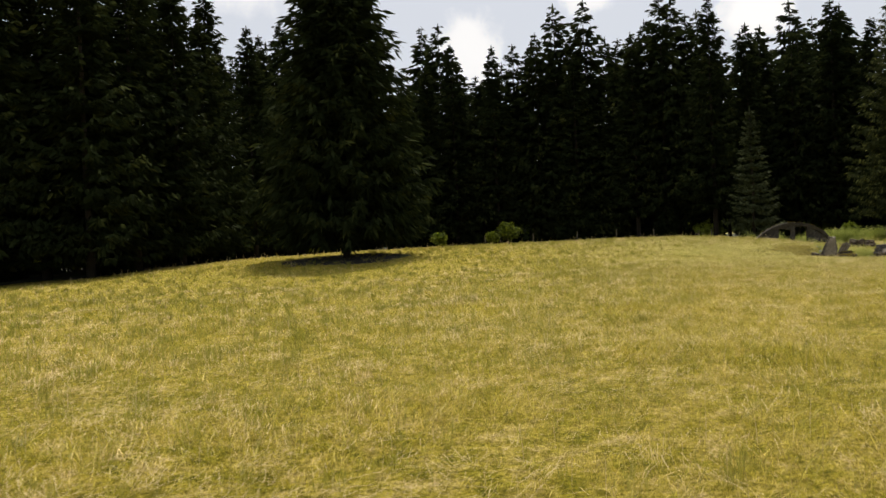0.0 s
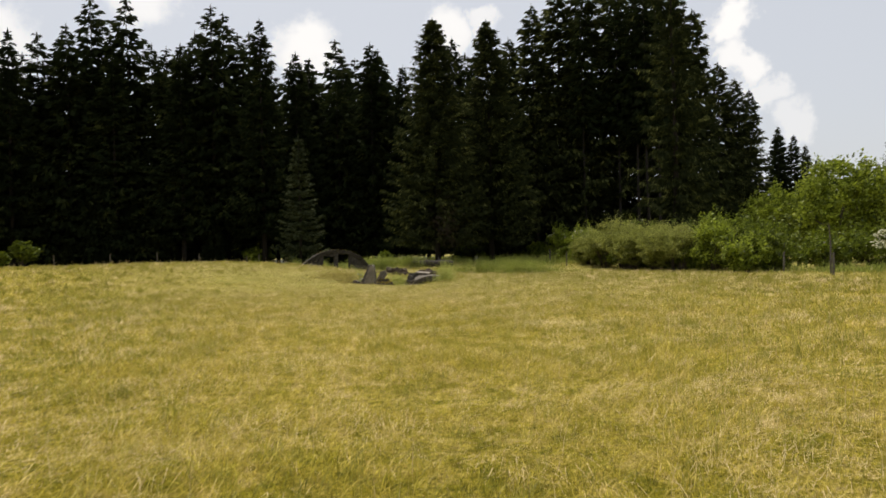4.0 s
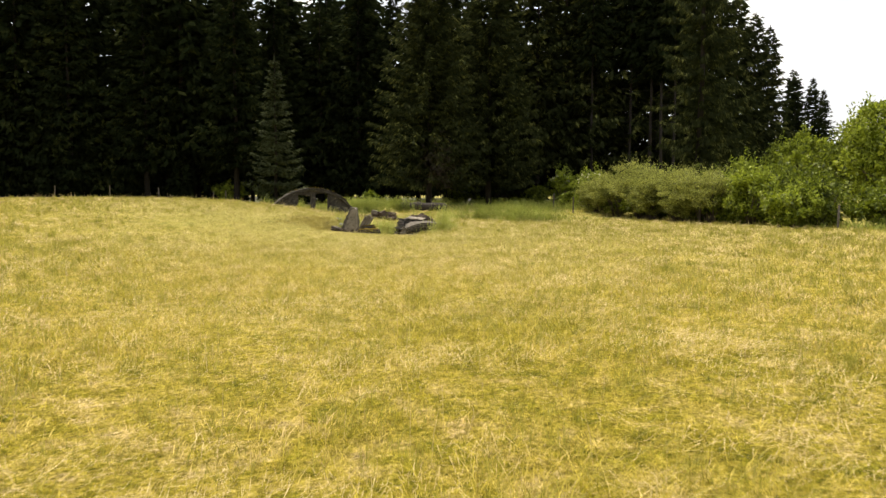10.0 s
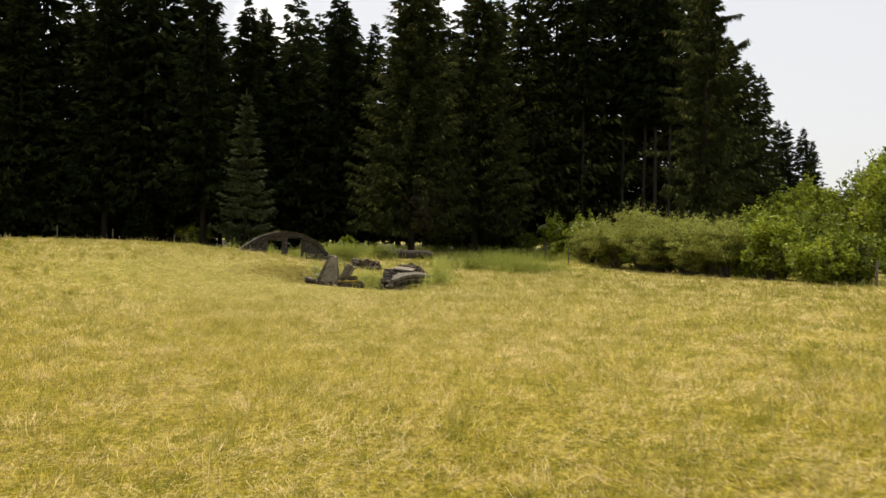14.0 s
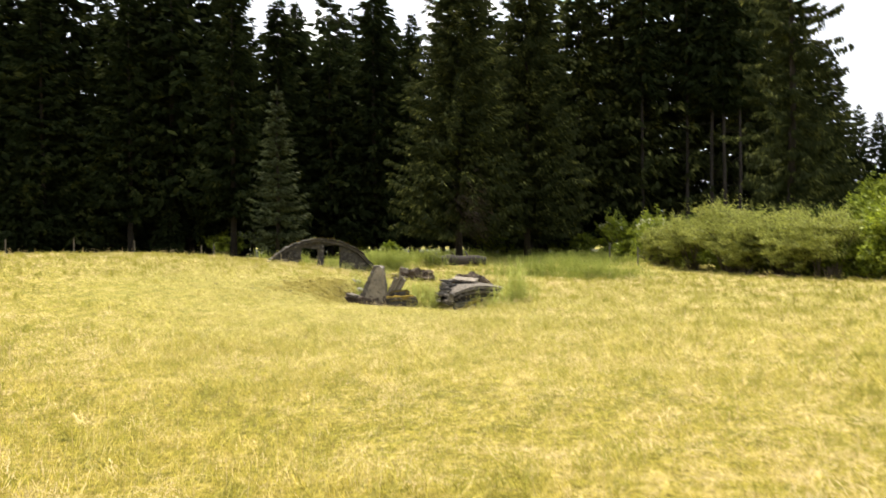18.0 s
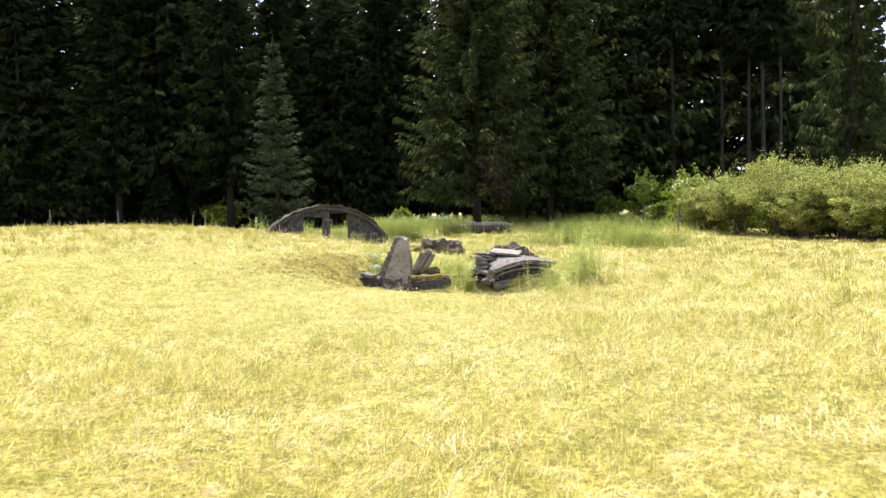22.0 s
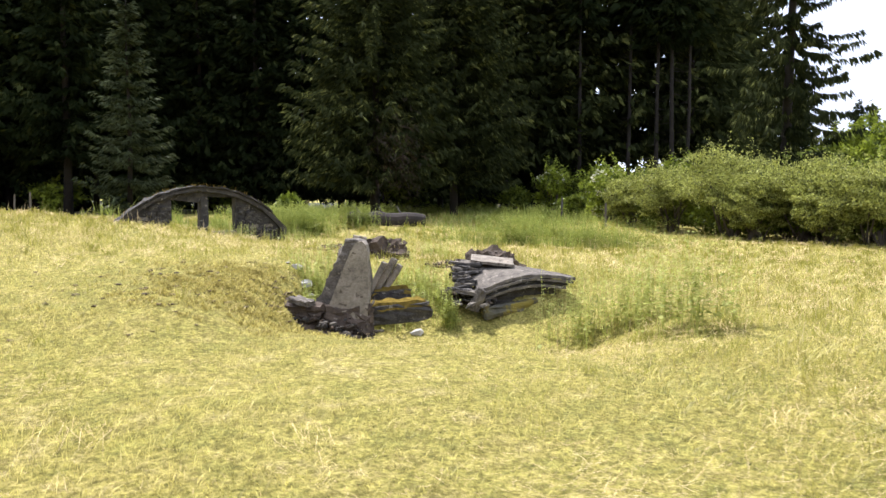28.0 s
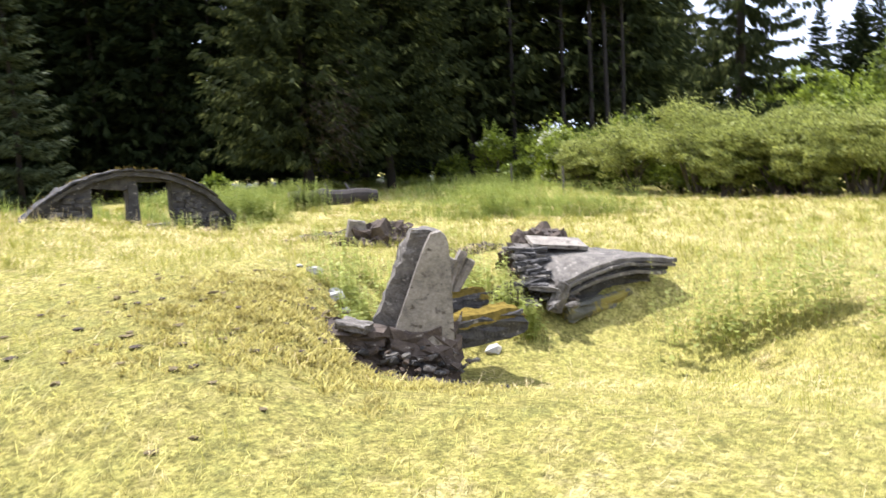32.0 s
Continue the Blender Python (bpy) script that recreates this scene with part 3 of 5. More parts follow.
# ---- broadleaved shrubs and trees ----
def leaf_cards(centres, radii, per, size, seed, flat=0.6, slim=0.5):
    """Leaves scattered in clumps, dense to the outside of each."""
    g = np.random.default_rng(seed)
    c = np.repeat(np.asarray(centres, float), per, 0)
    r = np.repeat(np.asarray(radii, float), per)
    d = g.normal(size=c.shape)
    d /= np.linalg.norm(d, axis=1)[:, None]
    p = c + d * (r * g.uniform(0.25, 1.0, len(c)) ** 0.5)[:, None] * np.array([1, 1, flat])
    a = g.normal(size=c.shape) + d * 0.6
    a /= np.linalg.norm(a, axis=1)[:, None]
    w = np.cross(a, g.normal(size=c.shape))
    w /= np.linalg.norm(w, axis=1)[:, None]
    ln = (size * g.uniform(0.6, 1.4, len(c)))[:, None]
    return np.stack([p, p + a * ln * 0.5 + w * ln * slim * 0.5, p + a * ln, p + a * ln * 0.5 - w * ln * slim * 0.5], 1)


def shrub(name, place, size, clumps, per, leaf, material, label, category, seed, group="", base=0.0, flat=0.7, blossom=0, stems=5, crown_low=0.15, top_bias=0.0, shoots=0):
    """A bush or small tree: stems, limbs and clumps of leaves in a box of the size given, with an uneven outline."""
    g = np.random.default_rng(seed)
    ob = thing(name, place, label, category, group)
    sx, sy, sz = size
    d = g.normal(size=(clumps, 3))
    d /= np.linalg.norm(d, axis=1)[:, None]
    k = g.uniform(0.35, 1.0, clumps) ** 0.6
    cs = d * k[:, None] * np.array([sx / 2, sy / 2, sz * (1 - crown_low) / 2]) * 0.88
    cs[:, 2] += sz * (crown_low + (1 - crown_low) / 2) + top_bias * g.uniform(-0.3, 0.3, clumps)
    rr = g.uniform(0.35, 1.2, clumps) * 0.16 * (sx * sy * sz) ** (1 / 3)
    tubes = []
    for s in range(stems):
        a, q = g.uniform(0, 6.28), g.uniform(0, 0.12)
        foot = Vector((math.cos(a) * sx * q, math.sin(a) * sy * q, -0.2))
        for e in g.choice(clumps, 4, replace=False):
            end = Vector(cs[e])
            mid = foot.lerp(end, 0.5) + Vector((0, 0, 0.12 * sz))
            tubes.append(tube([foot, mid, end], [0.02 * sz ** 0.8, 0.013 * sz ** 0.8, 0.006], 5))
    part("trunk" if category == "tree" else "stem", join_tubes("stems", tubes, TWIG), ob)
    leaves = part("crown" if category == "tree" else "foliage", quads_mesh("foliage", leaf_cards(cs, rr, per, leaf, seed, flat), material), ob)
    if shoots:
        top = cs[np.argsort(cs[:, 2] + g.uniform(-0.8, 0.8, clumps) * sz * 0.3)[-max(6, clumps // 2):]]
        p0 = top[g.integers(0, len(top), shoots)] + g.normal(0, 0.25, (shoots, 3))
        way = np.stack([g.normal(0, 0.5, shoots), g.normal(0, 0.5, shoots), g.uniform(0.3, 1.0, shoots)], 1) * g.uniform(0.4, 1.1, shoots)[:, None]
        spots = (p0[:, None, :] + way[:, None, :] * np.linspace(0, 1, 7)[None, :, None]).reshape(-1, 3)
        part("shoot", quads_mesh("shoots", leaf_cards(spots, np.full(len(spots), 0.10), 3, leaf, seed + 7, 0.8), material), leaves, "leafy upright shoots")
    if blossom:
        pick = cs[g.choice(clumps, min(blossom, clumps), replace=False)] * np.array([1.16, 1.16, 1.06])
        part("blossom", quads_mesh("blossom", leaf_cards(pick, np.full(len(pick), 0.36), 46, 0.14, seed + 1, 0.5, 0.9), BLOSSOM), leaves, "creamy white flower heads")
    return ob


def z_at(x, y, dz=0.0):
    return (x, y, zg(x, y) + dz)


HEDGE = "hawthorn hedge at the meadow's edge"
for k, (x, y, sx, sy, sz) in enumerate([(50.6, 50.6, 3.2, 3.4, 2.2), (49.4, 47.6, 4.2, 4.2, 2.9), (48.2, 44.0, 5.4, 5.4, 3.8), (47.6, 40.6, 4.4, 4.4, 3.2), (46.2, 37.4, 4.6, 4.2, 3.1), (47.0, 42.3, 3.6, 3.4, 2.4), (46.0, 39.1, 3.4, 3.2, 2.3)]):
    shrub("hawthorn_bush", z_at(x, y), (sx, sy, sz), 110, 300, 0.09, HAWTHORN, "spreading hawthorn bush with pale green layered leaves", "bush", 60 + k, HEDGE, flat=0.34, crown_low=0.3, stems=4, top_bias=1.8, shoots=150)
for k, (x, y, sx, sz, mat, bl) in enumerate([(55.4, 59.2, 2.6, 3.2, LEAF_BRIGHT, 8), (52.6, 53.2, 3.4, 3.2, LEAF_BRIGHT, 14), (57.6, 57.0, 3.2, 2.6, LEAF_BRIGHT, 4), (56.5, 51.5, 4.4, 3.6, LEAF, 0), (60.0, 54.5, 4.6, 3.4, LEAF, 0), (56.0, 49.0, 4.6, 3.6, LEAF, 0), (54.5, 45.0, 4.6, 3.6, LEAF, 0), (53.0, 41.0, 4.6, 3.8, LEAF, 0), (51.5, 37.6, 4.6, 4.2, LEAF_BRIGHT, 0), (46.6, 30.4, 3.2, 2.3, LEAF, 0), (50.0, 33.0, 4.2, 3.6, LEAF, 0), (45.6, 34.0, 3.2, 3.2, LEAF_BRIGHT, 0), (44.8, 31.2, 3.4, 2.0, LEAF_BRIGHT, 0), (47.4, 27.6, 3.4, 2.0, LEAF, 0), (50.0, 26.0, 3.4, 2.3, LEAF, 0)]):
    shrub("shrub", z_at(x, y), (sx, sx, sz), 50, 90, 0.2, mat, "bright green leafy shrub in the hedge row", "bush", 80 + k, HEDGE, blossom=bl, crown_low=0.05, top_bias=1.0, shoots=60)
# added bushes that block the light behind the hawthorns' shaded underside
for k, (x, y, sx, sz) in enumerate([(53.0, 51.6, 4, 1.9), (51.0, 48.4, 4.4, 2.1), (49.8, 45.0, 4.4, 2.1), (48.8, 41.6, 4.4, 2.1), (47.8, 38.0, 4.4, 2.1), (46.8, 34.6, 4, 1.9), (49.2, 43.4, 4.0, 1.9), (48.2, 39.8, 4.0, 1.9), (47.2, 36.2, 4.0, 1.9), (53.4, 56.0, 2.4, 1.5), (56.6, 59.6, 2.8, 1.8)]):
    shrub("undergrowth_bush", z_at(x, y), (sx, sx, sz), 44, 90, 0.2, LEAF, "dark low bush added to fill the shaded gap under the hawthorns", "bush", 180 + k, HEDGE, crown_low=0.0, stems=3)
for k, (x, y, sx, sz) in enumerate([(48.6, 23.5, 3.4, 2.7), (48.4, 20.0, 3.2, 2.8), (47.4, 16.2, 3.6, 3.1)]):
    shrub("elder_bush", z_at(x, y), (sx, sx, sz), 46, 85, 0.2, LEAF, "elder bush covered in creamy white blossom", "bush", 90 + k, "flowering elders by the fence", blossom=34, crown_low=0.05)
for k, (x, y, sx, sz, mat) in enumerate([(58.6, 32.2, 6.5, 8.2, LEAF_BRIGHT), (66, 27, 8, 9.5, LEAF), (67, 37, 8, 7.5, LEAF), (70, 22, 9, 11.5, LEAF), (61.5, 19.5, 6, 7.5, LEAF_BRIGHT), (76, 27, 9, 12, LEAF), (60, 13, 8, 10, LEAF), (72, 15, 9, 13.5, LEAF), (70, 44, 7, 7.0, LEAF_BRIGHT), (80, 36, 9, 11, LEAF), (66, 6, 9, 12, LEAF), (74, 46, 7, 7, LEAF), (63.5, 25, 5, 6.5, LEAF_BRIGHT)]):
    shrub("broadleaf_tree", z_at(x, y), (sx, sx, sz), 100, 110, 0.28, mat, "leafy light green broadleaved tree behind the fence", "tree", 100 + k, "trees behind the fence", stems=3, crown_low=0.08, top_bias=3.0, shoots=120)
for x, y, h in [(100.6, 46.5, 14.3), (103.2, 45.4, 16.9), (104.8, 44.0, 17.4), (99.2, 38.8, 17.5), (96.0, 35.7, 14.3), (98.3, 35.1, 16.3), (114.9, 57.2, 13.2), (115.7, 55.6, 12.3), (98.7, 41.7, 16.7), (146.7, 69.6, 14.5), (157.3, 69.2, 15.1), (109.2, 50.2, 17.4), (102.9, 45.3, 16.3), (105.1, 44.0, 12.7), (95, 12, 17), (93, 24, 16), (88, 15, 18), (84, 9, 19), (90, 30, 14), (114.1, 70.0, 19.8)]:
    plant(x, y, h, g, protos)


def rough_block(size, seed, jitter=0.12, cuts=2, taper=(1.0, 1.0), shear=(0.0, 0.0)):
    """A broken block: a box with displaced, chipped faces; taper narrows its top."""
    g = np.random.default_rng(seed)
    bm = bmesh.new()
    bmesh.ops.create_cube(bm, size=1.0)
    bmesh.ops.subdivide_edges(bm, edges=bm.edges, cuts=cuts, use_grid_fill=True)
    for v in bm.verts:
        f = v.co.z + 0.5
        v.co.x = v.co.x * (1 + (taper[0] - 1) * f) + shear[0] * f
        v.co.y = v.co.y * (1 + (taper[1] - 1) * f) + shear[1] * f
        v.co = Vector((v.co.x * size[0], v.co.y * size[1], v.co.z * size[2]))
        v.co += Vector(g.normal(size=3)) * jitter * min(size) * 0.36
    bmesh.ops.bevel(bm, geom=[e for e in bm.edges if len(e.link_faces) == 2 and e.calc_face_angle(0) > 0.6], offset=min(size) * 0.06, segments=1, affect="EDGES")
    return bm


def chunk(size, seed, count=14):
    """An angular broken stone: the hull of a few points in a box."""
    g = np.random.default_rng(seed)
    bm = bmesh.new()
    for p in g.uniform(-1, 1, (count, 3)):
        p = p / max(np.linalg.norm(p), 1e-3) * g.uniform(0.85, 1.15)
        bm.verts.new(Vector((p[0] * size[0] / 2, p[1] * size[1] / 2, p[2] * size[2] / 2)))
    got = bmesh.ops.convex_hull(bm, input=bm.verts)
    bmesh.ops.delete(bm, geom=[e for e in got["geom_interior"] if isinstance(e, bmesh.types.BMVert)], context="VERTS")
    return bm


def strewn(place_of, ob, n, seed, lo, hi, mats, name="stone"):
    """Stones on a thing: place_of gives each one's place from two numbers between 0 and 1."""
    g = np.random.default_rng(seed)
    for k in range(n):
        sz = lo + (hi - lo) * g.uniform() ** 1.8
        st = bm_part(name, chunk((sz * g.uniform(1.2, 1.9), sz * g.uniform(0.8, 1.2), sz * g.uniform(0.5, 0.85)), seed * 70 + k), mats[k % len(mats)], ob)
        st.matrix_local = Matrix.Translation(place_of(g.uniform(), g.uniform(), g.uniform())) @ pose(0, 0, 0, g.uniform(-25, 25), g.uniform(-25, 25), g.uniform(0, 360))


# ---- ruin: gable arch ----
def prism(pts, y0, y1):
    """A bmesh of the outline pts (x, z), standing between y0 and y1."""
    bm = bmesh.new()
    a = [bm.verts.new((x, y0, z)) for x, z in pts]
    b = [bm.verts.new((x, y1, z)) for x, z in pts]
    bm.faces.new(a[::-1])
    bm.faces.new(b)
    for i in range(len(pts)):
        j = (i + 1) % len(pts)
        bm.faces.new((a[i], a[j], b[j], b[i]))
    bmesh.ops.recalc_face_normals(bm, faces=bm.faces)
    return bm


AL, AR = Vector((22.85, 50.3)), Vector((27.65, 49.28))
aw = (AR - AL).length
arch = thing("gable_arch", (*((AL + AR) / 2), 0.62), "half-buried grey concrete gable arch with two empty window openings", "ruin", turn=math.degrees(math.atan2(AR.y - AL.y, AR.x - AL.x)))
rise, half = 1.2, aw / 2 + 0.03
rad = (half ** 2 + rise ** 2) / (2 * rise)


def arc_z(x, r=rad):
    return math.sqrt(max(r * r - x * x, 0)) - (rad - rise)


def arc_pts(x0, x1, n, r=rad):
    return [(x0 + (x1 - x0) * i / n, arc_z(x0 + (x1 - x0) * i / n, r)) for i in range(n + 1)]


def worn(bm, amount, scale=5.0):
    """Wear the outline of a mesh: every corner moves a little."""
    for v in bm.verts:
        v.co += noise.noise_vector(v.co * scale) * amount
    return bm


inner = rad - 0.13
bm_part("arch_ring", worn(prism(arc_pts(-half, half, 40) + arc_pts(half, -half, 40, inner), -0.30, 0.2), 0.05), MASONRY, arch, "weathered dark concrete arch ring")
bm_part("ring_cap", worn(prism(arc_pts(-half - 0.03, half * 0.82, 36, rad + 0.05) + arc_pts(half * 0.82, -half - 0.03, 36, rad + 0.004), -0.36, 0.16), 0.05, 7.0), MASONRY, arch, "lichen-covered capping")
O0, O1, O2, O3, SILL, HEAD = -0.85, -0.10, 0.20, 0.97, -0.10, 0.88
left_panel = [(-half + 0.1, -0.9), (O0, -0.9), (O0, HEAD)] + arc_pts(O0, -half + 0.1, 8, inner)
right_panel = [(O3, -0.9), (half + 0.25, -0.9), (half - 0.1, 0.0)] + arc_pts(half - 0.12, O3, 8, inner)
panel_left = bm_part("wall_panel", worn(prism(left_panel, -0.14, 0.14), 0.02), MASONRY, arch, "dark lichen-spotted masonry")
panel_right = bm_part("wall_panel", worn(prism(right_panel, -0.14, 0.14), 0.02), MASONRY, arch)
bm_part("lintel", worn(prism([(O0, HEAD - 0.03), (O1, HEAD - 0.12), (O2, HEAD + 0.05), (O3, HEAD + 0.02)] + arc_pts(O3, O0, 8, inner), -0.12, 0.12), 0.03), MASONRY, arch)
bm_part("mullion", worn(prism([(O1, -0.8), (O2, -0.8), (O2 - 0.03, HEAD + 0.04), (O1 + 0.06, HEAD)], -0.17, 0.15), 0.02), MASONRY, arch)
bm_part("sill", worn(prism([(O0, -0.9), (O3, -0.9), (O3, SILL + 0.03), (O0, SILL)], -0.22, 0.16), 0.015), CONCRETE_PALE, arch, "pale stone sill")
# the stones of the two panels, standing a little proud
g = np.random.default_rng(19)
for row in range(11):
    zc = -0.62 + 0.135 * row
    x = -half + g.uniform(0, 0.2)
    while x < half:
        ln = g.uniform(0.18, 0.36)
        xc = x + ln / 2
        x += ln + 0.02
        if arc_z(abs(xc) + ln / 2, inner) < zc + 0.09 or (xc + ln / 2 > O0 - 0.02 and xc - ln / 2 < O3 + 0.02):
            continue
        st = bm_part("stone", rough_block((ln, 0.1, 0.135 * g.uniform(0.7, 1.1)), 800 + row, 0.3, 2), MASONRY if g.uniform() < 0.75 else CONCRETE, panel_left if xc < 0 else panel_right)
        st.matrix_local = pose(xc, -0.15 + g.uniform(-0.03, 0.02), zc + g.uniform(-0.015, 0.015), 0, g.uniform(-5, 5), g.uniform(-4, 4))


g = np.random.default_rng(23)
tuft_pts = []
for _ in range(120):
    x = g.uniform(-half * 0.9, half * 0.8)
    z0, a, h = arc_z(x, rad + 0.03), g.uniform(0, 6.28), g.uniform(0.03, 0.13)
    o = np.array([x, g.uniform(-0.3, 0.1), z0])
    d = np.array([math.cos(a) * h * 0.6, math.sin(a) * h * 0.6, h])
    w = np.array([-math.sin(a), math.cos(a), 0]) * 0.012
    tuft_pts.append([o, o + d * 0.5 + w, o + d, o + d * 0.5 - w])
tagged(part("moss_tufts", quads_mesh("moss_tufts", np.array(tuft_pts), MOSS), arch), "brown moss and grass tufts", kind="stuff")


# ---- ruin: fallen concrete ----
def block(name, place, size, turn, material, label, category, seed, group="", **kw):
    ob = bm_part(name, rough_block(size, seed, **kw), material)
    ob.matrix_world = pose(*place, *turn)
    return tagged(ob, label, category, group)


FALL = "broken concrete in the hollow"


RUIN = Matrix.Translation((21.14, 38.06, 0.06)) @ pose(0, 0, 0, 0, 0, -49.6) @ Matrix.Scale(0.775, 4)


def at_ruin(r, f, z, rx=0, ry=0, rz=0):
    """A pose given by metres to the side, metres inward and height, from the foot of the standing slab."""
    return RUIN @ pose(r, f, z, rx, ry, rz)


def piece(name, bm, material, m, label, category="rubble", group=FALL):
    ob = bm_part(name, bm, material)
    ob.matrix_world = m
    return tagged(ob, label, category, group)


slab = thing("standing_slab", (0, 0, 0), "upright tapering broken concrete slab standing in the hollow", "rubble", FALL)
slab.matrix_world = at_ruin(0.06, 0, -0.5) @ Matrix.Diagonal((1.3, 1.1, 1.0, 1.0))
bm_part("slab_face", prism([(-0.23, -0.3), (0.42, -0.3), (0.42, 0.62), (0.42, 1.1), (0.41, 1.45), (0.39, 1.56), (0.34, 1.62), (0.25, 1.6), (0.18, 1.44), (0.10, 1.2), (-0.01, 0.84), (-0.11, 0.52), (-0.2, 0.22)], -0.13, 0.13), CONCRETE_PALE, slab, "smooth grey concrete face")
bm = prism([(-0.46, -0.3), (0.38, -0.3), (0.4, 1.2), (0.33, 1.6), (0.24, 1.65), (0.08, 1.63), (-0.02, 1.42), (-0.14, 1.1), (-0.22, 0.8), (-0.36, 0.5), (-0.4, 0.2)], 0.08, 0.4)
bmesh.ops.triangulate(bm, faces=bm.faces)
bmesh.ops.subdivide_edges(bm, edges=bm.edges, cuts=3, use_grid_fill=True)
for v in bm.verts:
    v.co += noise.noise_vector(v.co * 3.5) * 0.05 + noise.noise_vector(v.co * 11) * 0.03
bm_part("slab_back", bm, CONCRETE, slab, "rough lichen-spotted broken back")
bm_part("slab_foot", rough_block((0.68, 0.36, 0.6), 6, 0.2, 5, (0.94, 0.86)), REDSTONE, slab, "crumbling dark reddish foot").matrix_local = pose(0.11, 0.0, 0.13, 0, 0, 4)


def foot_spot(a, b, c):
    """A bank of rubble falling from the slab to the front of the hollow."""
    r, f = -0.85 + 1.5 * a, 0.1 - 0.5 * b * (1 - 0.5 * abs(a - 0.5))
    return Vector((r, f, -0.12 - 0.12 * smooth01(-0.6, -0.15, r) - 0.4 * b * (0.45 + 0.55 * smooth01(-0.85, 0.1, r)) - 0.06 * smooth01(0.3, 0.9, r)))


bank = thing("rubble_bank", (0, 0, 0), "dark bank of broken stone and soil under the slab", "rubble", "rubble heaps")
bank.matrix_world = at_ruin(0, 0, 0.0)
bm = bmesh.new()
rows = [[bm.verts.new(foot_spot(i / 16, j / 5, 0) + Vector((0, 0, -0.07)) + noise.noise_vector(Vector((i * 0.7, j * 0.9, 3))) * 0.07) for j in range(6)] for i in range(17)]
for i in range(16):
    for j in range(5):
        bm.faces.new((rows[i][j], rows[i][j + 1], rows[i + 1][j + 1], rows[i + 1][j]))
bm_part("earth", bm, SOIL, bank)
strewn(foot_spot, bank, 85, 3, 0.05, 0.2, [MASONRY, SOIL, MASONRY, RUBBLE, SOIL])
strewn(lambda a, b, c: Vector((-0.3 + 1.15 * a, -0.16 - 0.36 * b, -0.26 - 0.36 * b - 0.16 * smooth01(0.5, 0.9, a))), bank, 60, 5, 0.05, 0.16, [MASONRY, CONCRETE, SOIL, REDSTONE])
bm_part("ledge", rough_block((0.78, 0.5, 0.24), 23, 0.35, 4), REDSTONE, bank, "broken reddish-brown ledge of stone").matrix_local = pose(-0.66, 0.08, -0.14, 5, 6, 8)
bm_part("flat_piece", rough_block((0.4, 0.3, 0.1), 24, 0.3, 3), CONCRETE, bank).matrix_local = pose(-0.62, -0.1, 0.02, 0, 10, -25)


def mossy_beam(m, ln, th, dp, seed, label):
    ob = thing("mossy_beam", (0, 0, 0), label, "rubble", FALL)
    ob.matrix_world = m
    beam = bm_part("beam", rough_block((ln, dp, th), seed, 0.16, 4), MASONRY, ob)
    bm = bmesh.new()
    bmesh.ops.create_grid(bm, x_segments=22, y_segments=10, size=0.5)
    for v in bm.verts:
        e = max(abs(v.co.x), abs(v.co.y)) * 2
        q = noise.noise(Vector((v.co.x * ln * 5, v.co.y * dp * 5, seed)))
        over = 1.04 + 0.05 * q
        v.co = Vector((v.co.x * ln * over, v.co.y * dp * over, th * 0.5 + 0.045 + 0.05 * q - 0.14 * max(0, e - 0.8) / 0.2 * (1 + 0.9 * q)))
    bm_part("moss", bm, MOSS, beam, "yellow-brown moss cushion")
    return ob


mossy_beam(at_ruin(1.0, 0.72, -0.28, 3, -2, 26), 1.28, 0.36, 0.42, 21, "low concrete beam covered in yellow-brown moss")
mossy_beam(at_ruin(0.8, 1.3, -0.06, 0, -3, 24), 0.78, 0.3, 0.34, 22, "short mossy concrete beam behind another")
for k, (r, f, z, ry, ln) in enumerate([(0.53, 1.2, 0.24, 27, 0.85), (0.67, 1.3, 0.27, 29, 0.95), (0.79, 1.38, 0.22, 31, 0.8)]):
    piece("leaning_rib", rough_block((0.12, 0.3, ln), 30 + k, 0.16, 4), CONCRETE_PALE, at_ruin(r, f, z, -6, ry, 0), "narrow concrete rib leaning on the beams", group="leaning ribs")
g = np.random.default_rng(44)
for k in range(16):
    r, f = g.uniform(-0.6, 1.2), g.uniform(-0.8, -0.3)
    sz = g.uniform(0.03, 0.09)
    p = at_ruin(r, f, 0).translation
    piece("stone", chunk((sz * 1.6, sz, sz * 0.8), 200 + k), RUBBLE if k % 3 else MASONRY, Matrix.Translation((p.x, p.y, zg(p.x, p.y) + sz * 0.25)) @ pose(0, 0, 0, 20 * g.uniform(-1, 1), 20 * g.uniform(-1, 1), g.uniform(0, 360)), "small broken stone at the slab's foot", group="stones at the slab's foot")
for r, f, sz in [(-1.35, 2.3, 0.15), (-0.98, 1.6, 0.16), (-0.86, 1.5, 0.11), (-1.02, 1.75, 0.13), (-1.6, 2.5, 0.07), (0.67, -0.6, 0.055), (-2.4, 9.2, 0.16), (1.3, 1.75, 0.16)]:
    p = at_ruin(r, f, 0).translation
    piece("white_stone", chunk((sz * 1.6, sz * 1.2, sz * 0.8), int(300 + r * 10), 20), LIMESTONE, Matrix.Translation((p.x, p.y, zg(p.x, p.y) + sz * 0.2)), "pale limestone lump lying in the grass", "stone", "pale stones")


